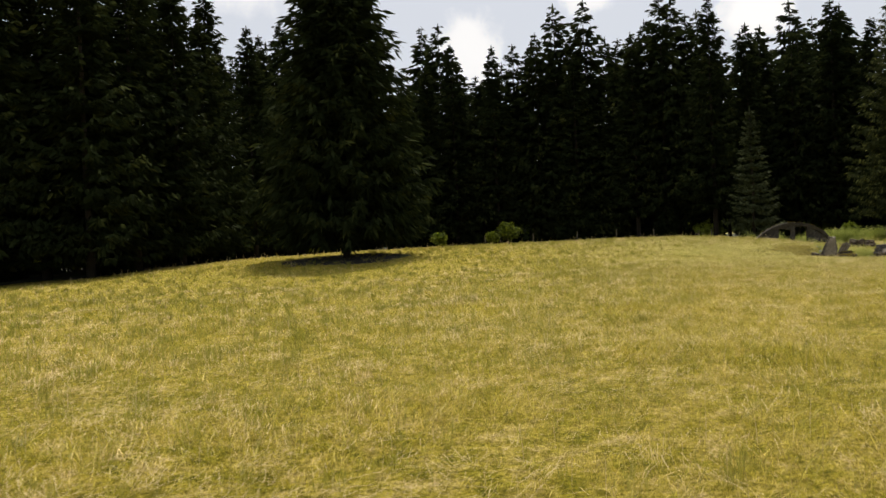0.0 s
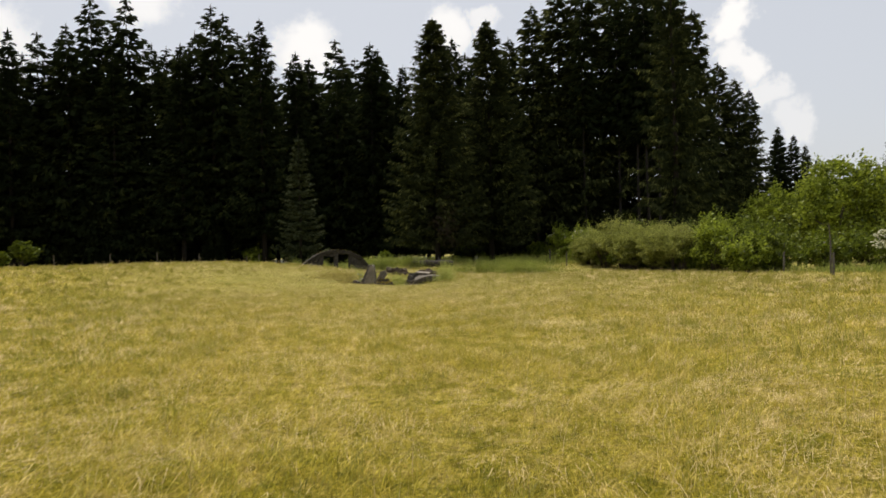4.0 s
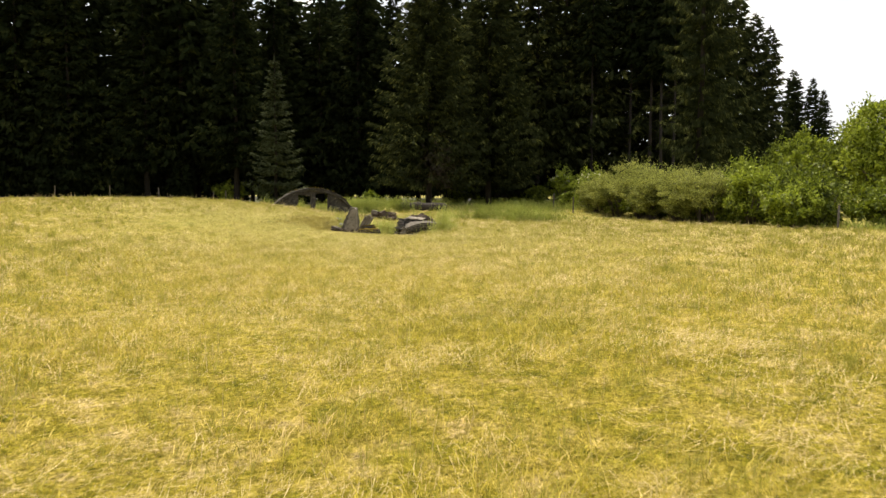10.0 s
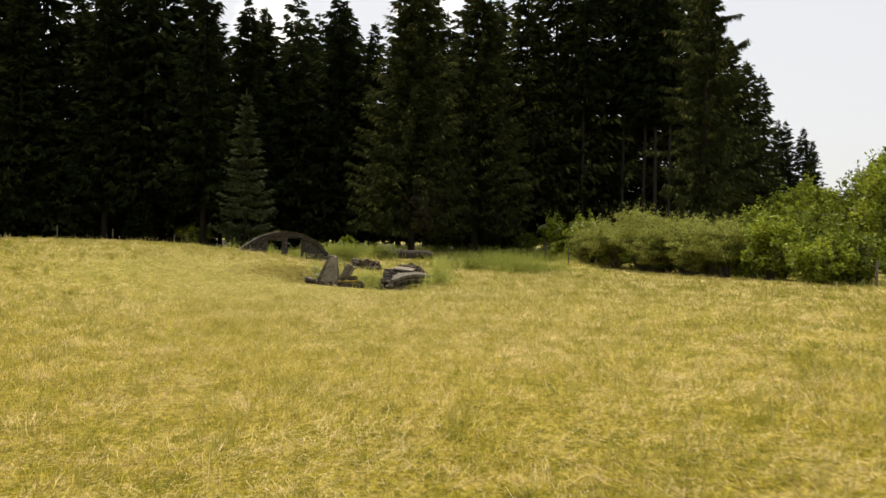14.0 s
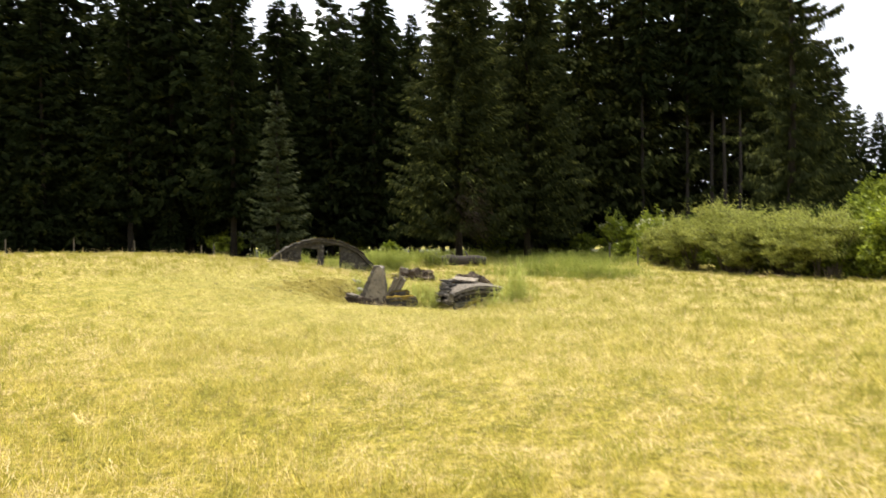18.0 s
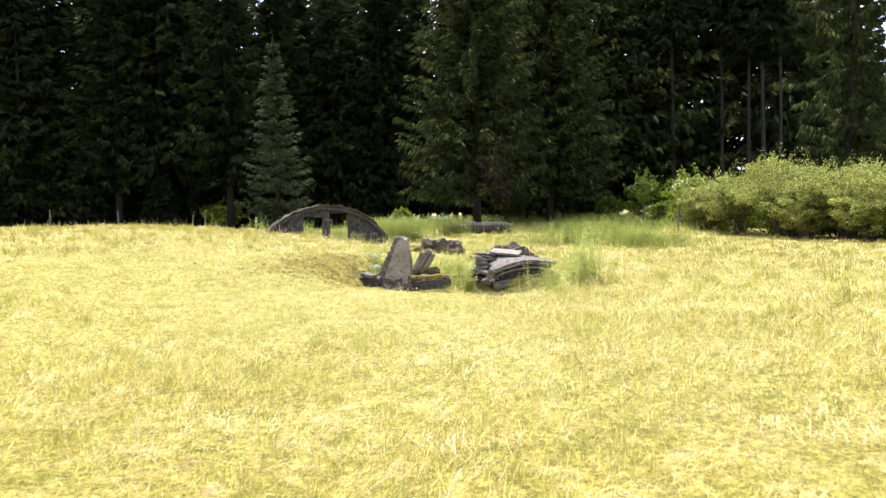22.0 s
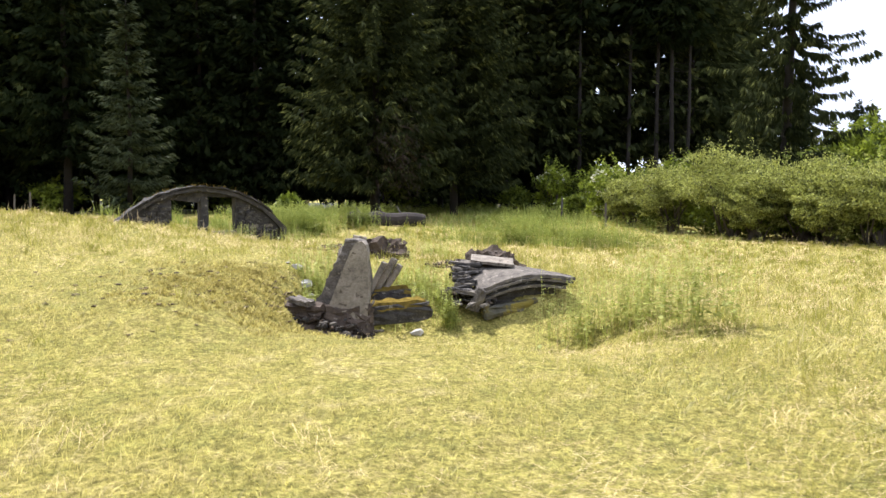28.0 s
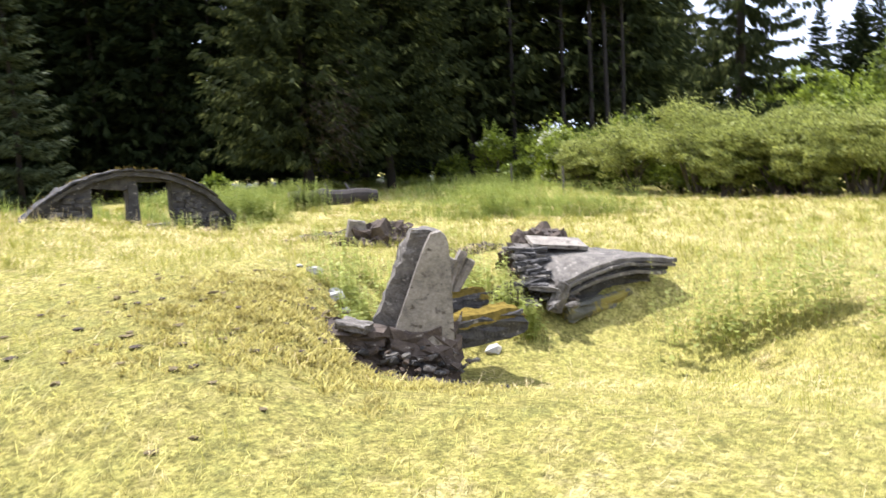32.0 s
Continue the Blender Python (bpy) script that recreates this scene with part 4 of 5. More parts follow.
def heap(place, size, n, seed, material, label, name="rubble_heap"):
    """A mound of earth with stones in it."""
    g = np.random.default_rng(seed)
    ob = thing(name, place, label, "rubble", "rubble heaps")
    bm = bmesh.new()
    bmesh.ops.create_icosphere(bm, subdivisions=4, radius=1.0)
    for v in bm.verts:
        q = noise.noise(v.co * 2.2 + Vector((seed, 0, 0))) * 0.45 + noise.noise(v.co * 6 + Vector((seed, 3, 0))) * 0.3
        v.co = Vector((v.co.x * size[0], v.co.y * size[1], v.co.z * size[2])) * (1 + q)
    bm_part("earth", bm, SOIL, ob)
    for k in range(n):
        a, q = g.uniform(0, 6.28), g.uniform(0.3, 1.0)
        sz = g.uniform(0.04, 0.13)
        st = bm_part("stone", chunk((sz * 1.7, sz * 1.1, sz * 0.8), seed * 50 + k), material, ob)
        st.matrix_local = pose(math.cos(a) * size[0] * q, math.sin(a) * size[1] * q, size[2] * (1.02 - 0.75 * q * q), 40 * g.uniform(-1, 1), 40 * g.uniform(-1, 1), g.uniform(0, 360))
    return ob


for k, (r, f, sx, sy, sz, n) in enumerate([(-0.45, 8.0, 1.1, 0.6, 0.75, 26), (2.75, 5.3, 1.1, 0.6, 0.85, 26), (-1.9, 8.8, 1.1, 0.35, 0.26, 12), (1.7, 6.9, 0.9, 0.35, 0.18, 12), (-0.65, 1.0, 0.35, 0.4, 0.16, 6), (2.0, 3.5, 0.45, 0.5, 0.3, 16)]):
    p = at_ruin(r, f, 0).translation
    heap((p.x, p.y, zg(p.x, p.y) - 0.04), (sx * 0.75, sy * 0.75, sz * 0.6), n * 2, 60 + k, REDSTONE, "low heap of brown earth and broken stone")
block("pale_stone_block", (*at_ruin(-1.0, 7.6, 0).translation.xy, zg(*at_ruin(-1.0, 7.6, 0).translation.xy) + 0.18), (0.3, 0.25, 0.5), (5, 12, -40), CONCRETE_PALE, "upright pale stone block beside the heap", "rubble", 71)


# the fallen piece of vault
vault = thing("fallen_vault", (0, 0, 0), "fallen curved concrete vault with ribs over a dark gap", "rubble", FALL)
vault.matrix_world = at_ruin(2.55, 2.75, 0.0, 0, 0, 9)


def spring(u):
    """Height of the vault's front edge along its length."""
    return -0.12 + 0.36 * math.sin(math.pi / 2 * min(1.0, u / 0.62)) - 0.08 * max(0.0, u - 0.62) / 0.38


def shell(y0, y1, u0, u1, lift, thick, back_lift, seed):
    """A curved plate from the front edge rising to its back edge."""
    bm = bmesh.new()
    top, low = [], []
    for i in range(25):
        u = u0 + (u1 - u0) * i / 24
        ta, la = [], []
        for j in range(7):
            w = j / 6
            taper = 1 - 0.75 * max(0.0, u - 0.7) / 0.3 * w
            y = y0 + (y1 - y0) * w * taper
            x = 2.15 * u - 0.25 * w * (1 - u)
            z = spring(u) * (1 - w) + (0.45 - 0.28 * u) * w * back_lift + spring(u) * w * (1 - back_lift) + lift
            q = noise.noise_vector(Vector((x * 5, y * 5, seed))) * 0.022
            ta.append(bm.verts.new(Vector((x, y, z)) + q))
            la.append(bm.verts.new(Vector((x, y, z - thick)) + q * 0.8))
        top.append(ta)
        low.append(la)
    for i in range(24):
        for j in range(6):
            bm.faces.new((top[i][j], top[i + 1][j], top[i + 1][j + 1], top[i][j + 1]))
            bm.faces.new((low[i][j], low[i][j + 1], low[i + 1][j + 1], low[i + 1][j]))
        bm.faces.new((top[i][0], low[i][0], low[i + 1][0], top[i + 1][0]))
        bm.faces.new((top[i][6], top[i + 1][6], low[i + 1][6], low[i][6]))
    for j in range(6):
        bm.faces.new((top[0][j], top[0][j + 1], low[0][j + 1], low[0][j]))
        bm.faces.new((top[24][j], low[24][j], low[24][j + 1], top[24][j + 1]))
    bmesh.ops.recalc_face_normals(bm, faces=bm.faces)
    return bm


bm_part("shell", shell(0.0, 1.55, 0.0, 1.0, 0.0, 0.07, 1.0, 1), CONCRETE, vault, "weathered grey upper shell")
bm_part("rib", shell(-0.05, 0.4, 0.0, 0.97, -0.085, 0.05, 0.0, 2), CONCRETE, vault)
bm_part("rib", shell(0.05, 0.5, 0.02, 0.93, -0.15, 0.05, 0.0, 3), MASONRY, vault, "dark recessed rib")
bm_part("rib", shell(-0.02, 0.45, 0.04, 0.9, -0.215, 0.06, 0.0, 4), CONCRETE, vault)
# dark block added behind the ribs, in place of the hollow's shade
bm_part("gap_shade_block", rough_block((1.75, 0.6, 0.62), 35, 0.2, 4), MASONRY, vault, "stone block behind the gap, dark to deepen its shade").matrix_local = pose(0.9, 0.5, -0.42, 0, -4, 3)
bm_part("top_slab", rough_block((1.0, 0.75, 0.07), 33, 0.2, 4), CONCRETE_PALE, vault, "pale flat top slab").matrix_local = pose(0.5, 1.35, 0.43, 7, 6, -8)
g = np.random.default_rng(40)
for k in range(13):
    bm_part("broken_layer", rough_block((g.uniform(0.3, 0.6), g.uniform(0.3, 0.5), g.uniform(0.05, 0.09)), 40 + k, 0.4, 3), [CONCRETE, MASONRY, MASONRY][k % 3], vault).matrix_local = pose(-0.22 + g.uniform(-0.16, 0.14), 0.1 + 0.09 * k, -0.14 + 0.045 * k, g.uniform(-8, 8), g.uniform(-14, 10), g.uniform(-30, 30))
bm_part("stub", rough_block((0.2, 0.18, 0.5), 36, 0.25, 3), CONCRETE, vault, "short upright stub").matrix_local = pose(-0.04, -0.12, -0.3, 6, 22, 10)
bm_part("fallen_stone", rough_block((1.2, 0.3, 0.24), 37, 0.3, 4), MOSSY, vault, "mossy stone under the ribs").matrix_local = pose(0.7, 0.05, -0.52, 0, -8, 8)
vault_bits = thing("rubble_heap", (0, 0, 0), "broken stones spilled before the fallen vault", "rubble", "rubble heaps")
vault_bits.matrix_world = at_ruin(2.0, 2.3, -0.45)
strewn(lambda a, b, c: Vector((a * 0.9, b * 1.0, 0.05 + 0.12 * b)), vault_bits, 26, 8, 0.05, 0.2, [RUBBLE, CONCRETE, MASONRY])


# ---- log by the wood ----
log = thing("log", (36.4, 54.2, zg(36.4, 54.2) + 0.22), "thick weathered felled log lying at the edge of the wood", "log", turn=-38)
lp = [(-1.75 + 0.42 * i, 0.05 * math.sin(i), 0.04 * math.cos(2 * i)) for i in range(9)]
lv, lf = tube(lp, [0.36, 0.40, 0.36, 0.40, 0.35, 0.37, 0.33, 0.34, 0.29], 14)
part("log_trunk", mesh_from("log_trunk", lv, lf, LOGWOOD, False), log)
cv, cf = tube([(-1.80, 0, 0.04), (-1.76, 0, 0.04)], [0.30, 0.30], 14)
part("cut_end", mesh_from("cut_end", cv, cf, CONCRETE_PALE), log, "pale sawn end")
for k, (x, a) in enumerate([(-1.2, 60), (-0.2, 110), (0.6, 75)]):
    q = radians(a)
    v, f = tube([(x, 0, 0.2), (x - 0.2, math.cos(q) * 0.4, 0.35 + math.sin(q) * 0.25)], [0.06, 0.03], 6)
    part("branch_stub", mesh_from("branch_stub", v, f, POST), log)


# ---- fence posts ----
def fence_post(x, y, h, seed, group, r=0.06):
    g = np.random.default_rng(seed)
    lean = (g.uniform(-0.06, 0.06), g.uniform(-0.06, 0.06))
    v, f = tube([(lean[0] * z, lean[1] * z, z) for z in np.linspace(-0.3, h, 5)], [r, r * 1.03, r * 0.97, r, r * 0.85], 8)
    ob = new("fence_post", mesh_from("fence_post", v, f, POST, False))
    ob.matrix_world = pose(x, y, zg(x, y))
    return tagged(ob, "weathered wooden fence post standing in tall grass", "fence post", group)


for k, (x, y) in enumerate([(41.8, 24.2), (43.1, 20.8), (44.4, 17.3), (45.8, 13.6), (44.2, 28.4), (47.6, 50.2), (49.4, 54.2)]):
    fence_post(x, y, 1.25, k, "fence posts along the hedge", 0.06)
for k, (x, y) in enumerate([(21.3, 67.4), (25.1, 66.5), (18.0, 68.0), (14.5, 68.8), (10.5, 69.5), (6, 70), (24.1, 61.0)]):
    fence_post(x, y, 0.95, 20 + k, "fence posts before the wood", 0.04)
v, f = tube([(0, 0, -0.2), (0.05, 0, 1.6), (0.0, 0.04, 2.8)], [0.05, 0.04, 0.02], 6)
pole = new("sapling_stem", mesh_from("sapling_stem", v, f, POST))
pole.matrix_world = pose(42.5, 24.7, zg(42.5, 24.7))
tagged(pole, "bare pale sapling stem by the fence", "sapling")

# ---- undergrowth in and behind the wood ----
g = np.random.default_rng(81)
for k in range(44):
    x = g.uniform(-45, 62)
    y = edge_y(x) + (g.uniform(1, 10) if k % 4 == 0 else g.uniform(13, 22))
    h = g.uniform(1.6, 2.6) if k % 4 == 0 else g.uniform(3.5, 7.5)
    shrub("undergrowth_bush", z_at(x, y), (h * 1.6, h * 1.4, h), 34, 60, 0.34, LEAF_BRIGHT, "green leafy bush showing between dark trunks", "bush", 400 + k, "bushes in the wood", stems=3)
for k, (x, y, h) in enumerate([(7.7, 80.0, 1.3), (1.4, 60.0, 1.2), (-9, 62, 1.8), (9.8, 84, 2.6), (55, 62, 2.0), (35.6, 60.5, 1.2), (68, 64.5, 5.0), (64.5, 63.5, 4.0)]):
    shrub("undergrowth_bush", z_at(x, y), (h, h, h), 34, 70, 0.26, LEAF, "green bush at the wood's edge", "bush", 450 + k, "bushes in the wood", stems=3)

# ---- distance ----
bx, bz = np.linspace(0, 2 * math.pi, 400), np.random.default_rng(9).uniform(0, 9, 400)
bverts, bfaces = [], []
for k in range(400):
    a = bx[k]
    hgt = 15 + 6 * math.sin(3 * a) + bz[k]
    bverts += [(20 + 420 * math.sin(a), 40 + 420 * math.cos(a), -2), (20 + 421 * math.sin(a), 40 + 421 * math.cos(a), hgt)]
    if k:
        bfaces.append((2 * k - 2, 2 * k, 2 * k + 1, 2 * k - 1))
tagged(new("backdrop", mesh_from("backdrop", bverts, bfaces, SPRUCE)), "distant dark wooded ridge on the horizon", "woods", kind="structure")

# ---- herbs and grass ----
STROLL = [(0.1, -0.4, 2), (0.5, 0.6, 10), (1.2, 2.1, 26), (2.0, 3.5, 35), (3.4, 6.1, 36), (4.2, 7.6, 43), (5.2, 9.1, 41), (6.1, 10.6, 42), (6.9, 12.2, 38), (8.0, 14.6, 33), (9.7, 17.6, 33), (10.5, 19.4, 33), (11.2, 21.0, 38), (12.0, 22.6, 35), (12.7, 24.3, 38), (13.3, 25.9, 42), (14.6, 29.1, 45), (15.0, 31.1, 47), (15.4, 32.6, 47), (15.7, 33.4, 53)]


def reach_of(p):
    """How far ahead of the stroller each place lies when he comes nearest to it with it before him."""
    best = np.full(len(p), 1e3)
    for x, y, az in STROLL:
        d = p - (x, y)
        far = np.hypot(d[:, 0], d[:, 1])
        ahead = (d[:, 0] * math.sin(radians(az)) + d[:, 1] * math.cos(radians(az))) / np.maximum(far, 1e-3)
        best = np.where((ahead > 0.70) & (far > 2.6), np.minimum(best, far), best)
    return best


def in_hollow(p):
    r, f = ruin_axes(p[:, 0], p[:, 1])
    return (r > -1.2) & (r < 4) & (f > -0.6) & (f < 4)


def under_vault(p):
    r, f = ruin_axes(p[:, 0], p[:, 1])
    return (r > 2.2) & (r < 4.9) & (f > 2.6 + 0.12 * (r - 2.4)) & (f < 4.5 - 0.5 * (r - 2.4))


def blades(p, height, width, lean, g, lift=0.0):
    """One kite-shaped, bent blade on each place."""
    n = len(p)
    z = ground_z(p[:, 0], p[:, 1]) + lift
    a = g.uniform(0, 6.283, n)
    tilt = np.stack([np.cos(a), np.sin(a)], 1) * (height * lean)[:, None]
    side = np.stack([-np.sin(a + 0.6), np.cos(a + 0.6)], 1) * width[:, None]
    q = np.zeros((n, 4, 3))
    q[:, 0, :2], q[:, 0, 2] = p, z - 0.01
    q[:, 2, :2], q[:, 2, 2] = p + tilt, z + height
    mid = p + tilt * 0.35
    q[:, 1, :2], q[:, 3, :2] = mid + side, mid - side
    q[:, 1, 2] = q[:, 3, 2] = z + height * 0.55
    return q


def scatter(n, seed, power, near=5.0, far=60.0):
    """Places thinning out with distance from the stroll."""
    g = np.random.default_rng(seed)
    got = []
    total = 0
    while total < n:
        p = np.stack([g.uniform(-22, 52, 400000), g.uniform(1, 66, 400000)], 1)
        d = reach_of(p)
        keep = (g.uniform(size=len(p)) < np.clip(near / d, 0, 1) ** power) & (d < far)
        p, d = p[keep], d[keep]
        got.append(np.column_stack([p, d]))
        total += len(p)
    return np.concatenate(got)[:n], g


def sward(v):
    """Patches of longer and shorter growth."""
    return np.clip(0.5 + 0.5 * np.sin(v[:, 0] * 0.9 + 2 * np.sin(v[:, 1] * 0.55)) * np.sin(v[:, 1] * 0.75 + 1.5 * np.sin(v[:, 0] * 0.4 + 1)), 0, 1)


def tussock(v):
    """Lumps of growth a hand or two wide."""
    return np.clip(0.5 + 0.6 * np.sin(v[:, 0] * 9 + 3 * np.sin(v[:, 1] * 3.1)) * np.sin(v[:, 1] * 8 + 3 * np.sin(v[:, 0] * 2.7 + 1)), 0, 1)


def grazed(v):
    """The short turf on the side of the ruin from which one comes."""
    return 1 - smooth01(3.0, 8.5, np.hypot(v[:, 0] - 17.5, v[:, 1] - 37.0))


def on_bank(v):
    return 1 - smooth01(1.0, 3.2, np.hypot(v[:, 0] - 20.0, v[:, 1] - 37.8))


def swath(v):
    """Where the mown straw lies thick, and which way it was laid."""
    x, y = v[:, 0], v[:, 1]
    thick = np.clip(0.55 + 0.9 * np.sin(x * 1.3 + 1.7 * np.sin(y * 0.8)) * np.sin(y * 1.1 + 1.4 * np.sin(x * 0.7 + 2)), 0, 1)
    return thick, 1.6 * np.sin(x * 0.8 + 0.5 * y) + 1.4 * np.sin(y * 1.3 - 0.4 * x)


v, g = scatter(520000, 1, 1.75)
v = v[~under_vault(v) & ~(in_hollow(v) & (g.uniform(size=len(v)) < 0.6)) & (g.uniform(size=len(v)) > 0.45 * on_bank(v))]
hh = (0.035 + 0.12 * g.uniform(size=len(v)) ** 1.8) * (0.45 + 0.95 * sward(v)) * (0.5 + 0.95 * tussock(v)) * (1 - 0.55 * on_bank(v)) * (1 - 0.5 * grazed(v)) * (1 - 0.5 * swath(v)[0])
ww = 0.0014 + 0.0005 * np.clip(v[:, 2], 3, 60)
grass = new("grass", quads_mesh("grass", blades(v[:, :2], hh, ww, g.uniform(0.3, 2.3, len(v)), g), GRASS))
tagged(grass, "dry yellow-green meadow grass, short and matted", "grass", kind="stuff")


v, g = scatter(270000, 2, 1.75)
thick, lay = swath(v)
keep = g.uniform(size=len(v)) < (0.08 + 0.92 * thick ** 1.5 * (0.35 + 0.65 * tussock(v * 0.5))) * (1 - 0.8 * on_bank(v)) * (1 - 0.85 * grazed(v))
v, lay = v[keep], lay[keep]
ln = 0.03 + 0.12 * g.uniform(size=len(v)) ** 2.2
a = lay + g.normal(0, 0.75, len(v))
d = np.stack([np.cos(a), np.sin(a)], 1)
z = ground_z(v[:, 0], v[:, 1]) + g.uniform(0.02, 0.08, len(v))
w = (0.0005 + 0.00026 * v[:, 2])[:, None]
q = np.zeros((len(v), 4, 3))
n2 = np.stack([-d[:, 1], d[:, 0]], 1)
q[:, 0, :2], q[:, 2, :2] = v[:, :2] - d * ln[:, None], v[:, :2] + d * ln[:, None]
q[:, 1, :2], q[:, 3, :2] = v[:, :2] + n2 * w, v[:, :2] - n2 * w
q[:, :, 2] = z[:, None]
q[:, 2, 2] += g.uniform(-0.03, 0.09, len(v))
q[:, 1, 2] += 0.4 * w[:, 0]
straw = new("straw", quads_mesh("straw", q, STRAW))
tagged(straw, "pale dry mown straw lying on the meadow", "straw", kind="stuff")


def tuft_mesh(n, seed, power, near, far, count, spread, height, lean, material, name, label):
    """Tufts of upright blades, each a loose bunch."""
    v, g = scatter(n, seed, power, near, far)
    v = v[~under_vault(v) & ~in_hollow(v) & (g.uniform(size=len(v)) > 0.95 * np.maximum(on_bank(v), grazed(v)))]
    pts = []
    for x, y, away in v:
        k = int(g.integers(*count))
        s, top = g.uniform(*spread), g.uniform(*height)
        p = np.column_stack([x + g.normal(0, s, k), y + g.normal(0, s, k)])
        pts.append(blades(p, top * g.uniform(0.4, 1.0, k), np.full(k, 0.0009 + 0.00034 * min(away, 40)), g.uniform(*lean, k), g))
    tagged(new(name, quads_mesh(name, np.concatenate(pts), material)), label, "grass", kind="stuff")


tuft_mesh(2600, 4, 1.0, 10.0, 32.0, (18, 50), (0.05, 0.2), (0.08, 0.24), (0.2, 1.3), TUFT, "grass_tufts", "taller green tufts of grass in the meadow")
tuft_mesh(7500, 6, 0.95, 10.0, 46.0, (10, 26), (0.03, 0.13), (0.12, 0.32), (0.05, 0.5), UNMOWN, "upright_grass", "thin clumps of upright unmown grass")
v, g = scatter(8000, 5, 1.2, 8.0)
v = v[~in_hollow(v) & (g.uniform(size=len(v)) > 0.97 * np.maximum(on_bank(v), grazed(v)))]
stalk = blades(v[:, :2], g.uniform(0.15, 0.5, len(v)), 0.0009 + 0.0002 * v[:, 2], g.uniform(0.02, 0.25, len(v)), g)
tagged(new("seed_stalks", quads_mesh("seed_stalks", stalk, STRAW)), "thin upright dry grass stalks", "grass", kind="stuff")


def swaths(n, seed):
    """Wisps of long straw laid over one way, as the mower left them."""
    v, g = scatter(n, seed, 1.0, 10.0, 30.0)
    v = v[~under_vault(v) & ~in_hollow(v) & (g.uniform(size=len(v)) > 0.97 * np.maximum(on_bank(v), grazed(v)))]
    out = []
    for x, y, away in v:
        k, way = int(g.integers(8, 22)), g.uniform(0, 6.283)
        a = way + g.normal(0, 0.35, k)
        p = np.column_stack([x + g.normal(0, 0.1, k), y + g.normal(0, 0.1, k)])
        ln, up, w = g.uniform(0.2, 0.5, k), g.uniform(0.03, 0.12, k), 0.001 + 0.00022 * away
        along = np.stack([np.cos(a), np.sin(a)], 1)
        side = np.stack([-np.sin(a), np.cos(a)], 1) * w
        z = ground_z(p[:, 0], p[:, 1]) + 0.05
        q = np.zeros((k, 4, 3))
        q[:, 0, :2], q[:, 0, 2] = p, z
        q[:, 2, :2], q[:, 2, 2] = p + along * ln[:, None], z + up * g.uniform(0.1, 1.0, k)
        bend = p + along * (ln * 0.5)[:, None] + np.stack([-along[:, 1], along[:, 0]], 1) * (ln * g.uniform(-0.15, 0.15, k))[:, None]
        q[:, 1, :2], q[:, 3, :2] = bend + side, bend - side
        q[:, 1, 2] = q[:, 3, 2] = z + up
        out.append(q)
    tagged(new("straw_swaths", quads_mesh("straw_swaths", np.concatenate(out), STRAW)), "wisps of pale mown straw lying on the meadow", "straw", kind="stuff")


swaths(3200, 17)


def nettles(name, spots, label, seed, height, count, material=NETTLE, leaf=0.085):
    """A stand of leafy stems; spots are rows of x, y, half-widths."""
    g = np.random.default_rng(seed)
    out = []
    for x, y, rx, ry, turn in spots:
        c, s = math.cos(radians(turn)), math.sin(radians(turn))
        for _ in range(count):
            u, w = g.normal(0, 0.45), g.normal(0, 0.45)
            px, py = x + u * rx * c - w * ry * s, y + u * rx * s + w * ry * c
            h = height * g.uniform(0.55, 1.1)
            lean = g.normal(0, 0.08, 2)
            base = np.array([px, py, zg(px, py)])
            out.append([base - (0.006, 0, 0), base + (0.006, 0, 0), base + (lean[0] * h, lean[1] * h, h), base + (lean[0] * h - 0.004, lean[1] * h, h)])
            m = int(h / 0.075)
            for i in range(m):
                t = 0.15 + 0.85 * (i + 1) / m
                a = g.uniform(0, 6.28)
                ln = leaf * g.uniform(0.7, 1.4) * (1.15 - 0.6 * t)
                o = base + (lean[0] * h * t, lean[1] * h * t, h * t)
                d = np.array([math.cos(a), math.sin(a), g.uniform(-0.5, 0.3)]) * ln
                sd = np.array([-math.sin(a), math.cos(a), 0]) * ln * 0.36
                out.append([o, o + d * 0.45 + sd, o + d, o + d * 0.45 - sd])
    ob = new(name, quads_mesh(name, np.array(out), material))
    return tagged(ob, label, "plants", kind="stuff")


nettles("nettles", [(24.45, 36.1, 0.7, 0.45, -50), (24.3, 35.5, 0.7, 0.45, -50), (24.25, 34.95, 0.4, 0.4, -50), (23.35, 34.0, 0.5, 0.4, -50), (23.0, 33.4, 0.5, 0.4, -50)], "stand of pale green nettles in the dry grass", 91, 1.12, 48, NETTLE_PALE, leaf=0.078)
nettles("tall_herbs", [(34.9, 46.4, 2.6, 0.9, -40), (37.6, 44.0, 2.4, 0.9, -40), (29.6, 51.0, 1.2, 0.7, -40), (39.2, 47.4, 3, 1.2, -40), (42.5, 51, 3, 1.6, -40), (33.6, 53.0, 1.2, 0.6, -40), (31.0, 53.0, 1.8, 0.7, -40)], "belt of tall green herbs and grasses before the wood", 92, 1.05, 250, NETTLE, leaf=0.1)
nettles("clearing_herbs", [(40, 66, 4, 1.6, -20), (46, 66, 4, 1.6, -20), (52, 65, 4, 1.6, -20), (36, 63, 2.5, 1.2, -20), (34, 59, 2.5, 1.0, -20)], "low bright green herbs in the sunlit clearing", 94, 0.75, 300, NETTLE, leaf=0.17)
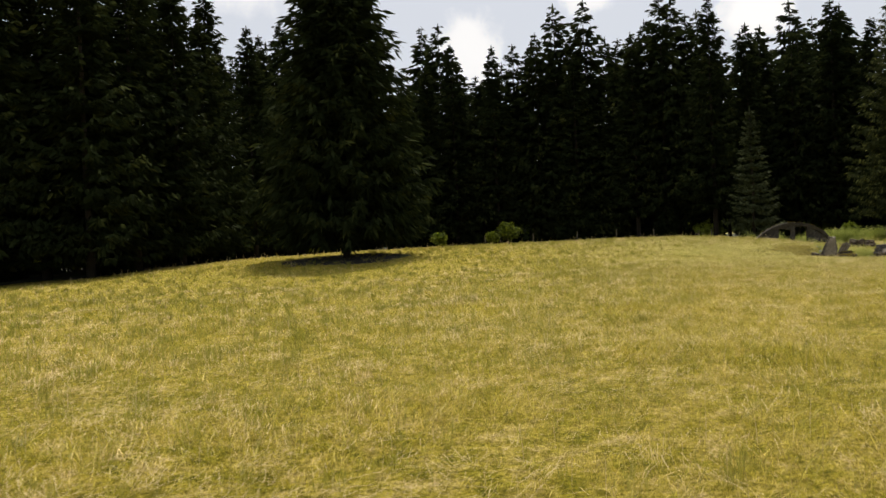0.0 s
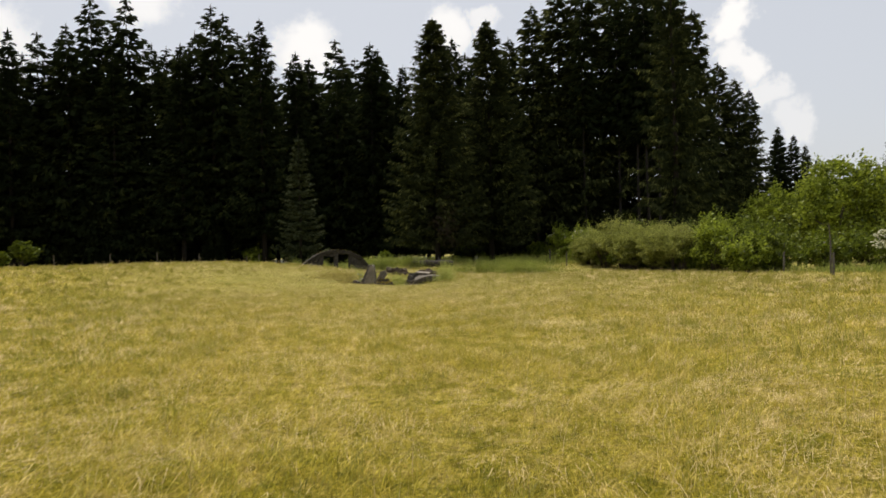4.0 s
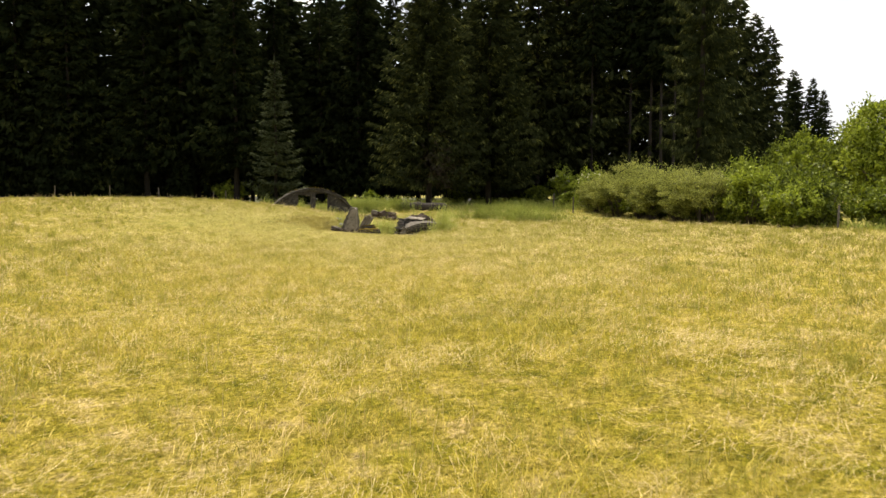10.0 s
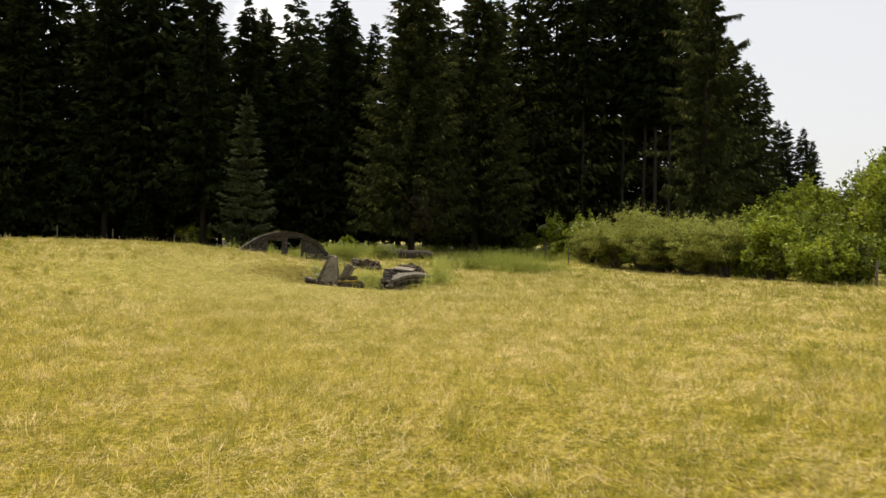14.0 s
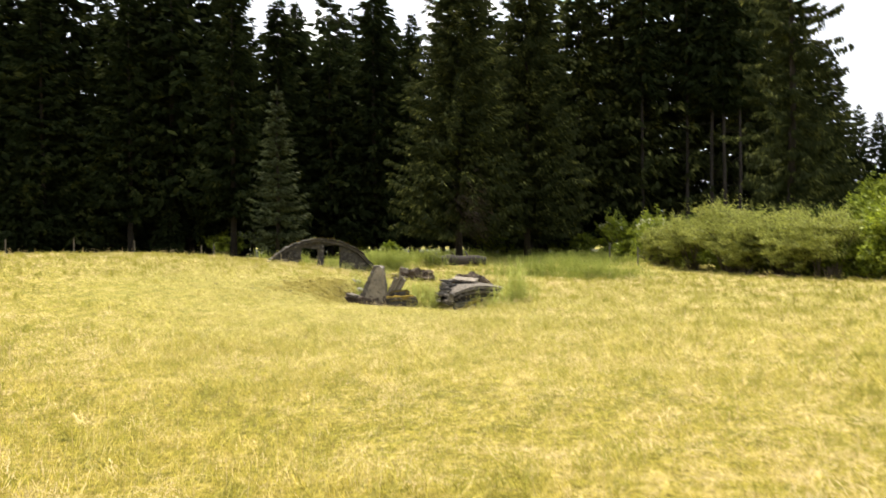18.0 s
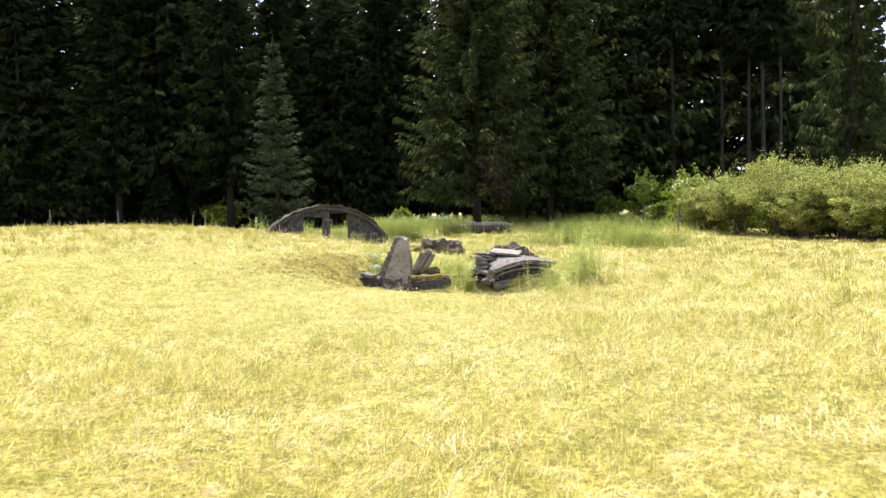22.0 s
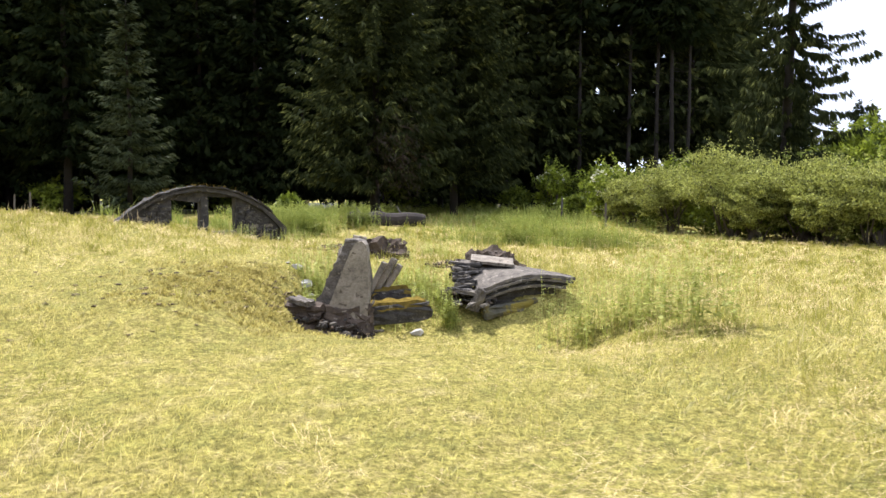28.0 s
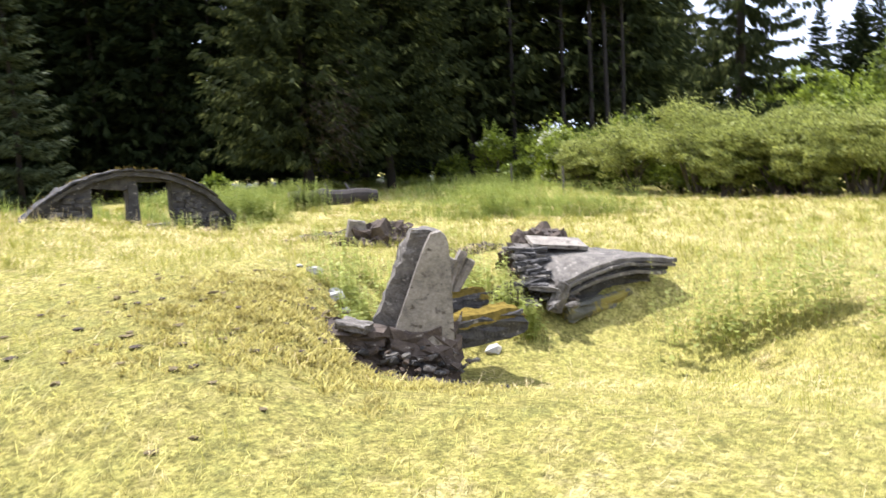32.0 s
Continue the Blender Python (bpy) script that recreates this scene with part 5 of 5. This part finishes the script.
nettles("ruin_herbs", [(22.0, 39.2, 0.56, 0.28, -44), (22.9, 38.8, 0.64, 0.32, -44), (24.0, 39.6, 0.96, 0.32, -44), (21.3, 38.8, 0.2, 0.28, 0), (23.2, 38.9, 0.56, 0.32, -44), (23.0, 40.2, 0.72, 0.4, -44), (23.7, 38.5, 0.4, 0.24, -44), (25.6, 42.6, 1.28, 0.32, -44), (27.1, 42.1, 1.12, 0.4, -44), (23.4, 38.0, 0.2, 0.16, -44), (22.6, 38.8, 0.48, 0.32, -44), (23.2, 39.5, 0.64, 0.4, -44), (23.9, 39.1, 0.56, 0.32, -44), (21.9, 39.6, 0.4, 0.4, -44), (27.6, 48.6, 1.0, 0.5, -20), (25.8, 48.8, 0.8, 0.4, -20)], "green weeds growing among the rubble", 93, 0.44, 75, NETTLE_PALE, leaf=0.085)

# clods of bare earth along the hollow's left bank
g = np.random.default_rng(52)
for k in range(170):
    r, f = -1.0 - abs(g.normal(0, 1.7)), g.normal(-0.9, 1.3)
    if k % 3 == 0:
        r, f = g.uniform(-1.3, -0.6), g.uniform(-1.2, 1.6)
    p = at_ruin(r, f, 0).translation
    sz = g.uniform(0.025, 0.06)
    piece("clod", chunk((sz * 2.2, sz * 1.6, sz * 0.5), 700 + k % 12), TURF if k % 4 else SOIL, Matrix.Translation((p.x, p.y, zg(p.x, p.y) + sz * 0.25)) @ pose(0, 0, 0, 0, 0, g.uniform(0, 360)), "brown clod of bare earth on the bank", "earth", "clods on the bank")

# tall green grass among the herbs, behind the arch and in the clearing behind the corner trees
g = np.random.default_rng(61)
pts = []
for x, y, rx, ry, n, h, w in [(36.0, 45.4, 4.4, 1.2, 1800, 0.65, 0.009), (29.8, 51.2, 1.3, 0.7, 400, 0.65, 0.009), (27.4, 52.4, 1.8, 0.6, 800, 0.75, 0.009), (25.4, 53.2, 1.8, 0.6, 700, 0.85, 0.010), (40.0, 48.5, 4, 1.6, 2000, 0.6, 0.012), (44.0, 53, 4, 2, 1800, 0.65, 0.014), (49, 71, 7, 3.0, 3600, 0.8, 0.016), (42, 69, 5, 2.5, 2600, 0.8, 0.016), (52, 57.5, 4, 1.5, 1500, 0.85, 0.018), (58, 63, 6, 2.5, 3000, 0.8, 0.018), (49.5, 53.5, 2.4, 1.0, 700, 0.8, 0.015), (45.4, 23, 1.5, 6, 2600, 0.75, 0.018)]:
    turn = 0 if ry > rx else -44
    c, sn = math.cos(radians(turn)), math.sin(radians(turn))
    u, v = g.normal(0, 0.5, n) * rx, g.normal(0, 0.5, n) * ry
    pts.append(blades(np.column_stack([x + u * c - v * sn, y + u * sn + v * c]), h * (0.55 + 0.5 * np.sin(3.1 * u + x) * np.sin(2.3 * v + 1)) * g.uniform(0.45, 1.1, n), np.full(n, w), g.uniform(0.05, 0.7, n), g))
tagged(new("tall_grass", quads_mesh("tall_grass", np.concatenate(pts), NETTLE)), "tall pale green grass round the ruin and hedge", "grass", kind="stuff")


def earth_patch(r, f, rx, ry, seed):
    """A thin uneven skin of bare earth lying on the slope."""
    p = at_ruin(r, f, 0).translation
    bm = bmesh.new()
    mid = bm.verts.new((p.x, p.y, zg(p.x, p.y) + 0.03))
    ring = []
    for i in range(14):
        a = 2 * math.pi * i / 14
        k = 1 + 0.45 * noise.noise(Vector((math.cos(a) * 1.5, math.sin(a) * 1.5, seed * 3.1)))
        x, y = p.x + math.cos(a) * rx * k, p.y + math.sin(a) * ry * k
        half_way = bm.verts.new((p.x + (x - p.x) * 0.5, p.y + (y - p.y) * 0.5, zg(p.x + (x - p.x) * 0.5, p.y + (y - p.y) * 0.5) + 0.035))
        ring.append((half_way, bm.verts.new((x, y, zg(x, y) - 0.02))))
    for i in range(14):
        a, b = ring[i], ring[(i + 1) % 14]
        bm.faces.new((mid, a[0], b[0]))
        bm.faces.new((a[0], a[1], b[1], b[0]))
    ob = bm_part("bare_earth", bm, SOIL)
    return tagged(ob, "patch of bare brown earth on the hollow's bank", "earth", "bare earth on the bank")


for k, (r, f, rx, ry) in enumerate([(0.25, -0.62, 0.5, 0.22)]):
    earth_patch(r, f, rx, ry, k)

# needle litter under the free-standing spruce, its dark colour deepening the tree's shadow
bm = bmesh.new()
rings = []
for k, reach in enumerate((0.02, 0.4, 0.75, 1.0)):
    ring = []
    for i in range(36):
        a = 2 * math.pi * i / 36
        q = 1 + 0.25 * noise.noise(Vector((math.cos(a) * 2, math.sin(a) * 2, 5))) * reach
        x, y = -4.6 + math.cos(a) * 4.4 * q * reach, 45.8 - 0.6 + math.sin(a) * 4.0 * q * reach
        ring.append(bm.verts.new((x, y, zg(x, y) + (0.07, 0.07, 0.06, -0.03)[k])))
    rings.append(ring)
for a, b in zip(rings, rings[1:]):
    for i in range(36):
        j = (i + 1) % 36
        bm.faces.new((a[i], b[i], b[j], a[j]))
tagged(bm_part("shaded_litter", bm, SHADED_LITTER), "needle litter under the free-standing spruce, darkened with the tree's shade", "earth")

# low brown and olive cushions of turf on the bank
g = np.random.default_rng(66)
pts = []
for _ in range(520):
    r, f = g.normal(-1.2, 0.9), g.normal(-0.9, 1.1)
    if r > -0.7 and f > -0.9:
        continue
    x, y = at_ruin(r, f, 0).translation.xy
    n = int(g.integers(16, 34))
    w = g.uniform(0.03, 0.09)
    pts.append(blades(np.column_stack([x + g.normal(0, w, n), y + g.normal(0, w, n)]), g.uniform(0.02, 0.06, n), np.full(n, 0.008), g.uniform(0.3, 1.6, n), g))
tagged(new("turf_cushions", quads_mesh("turf_cushions", np.concatenate(pts), BANK_TURF)), "short brown and olive turf on the hollow's bank", "grass", kind="stuff")
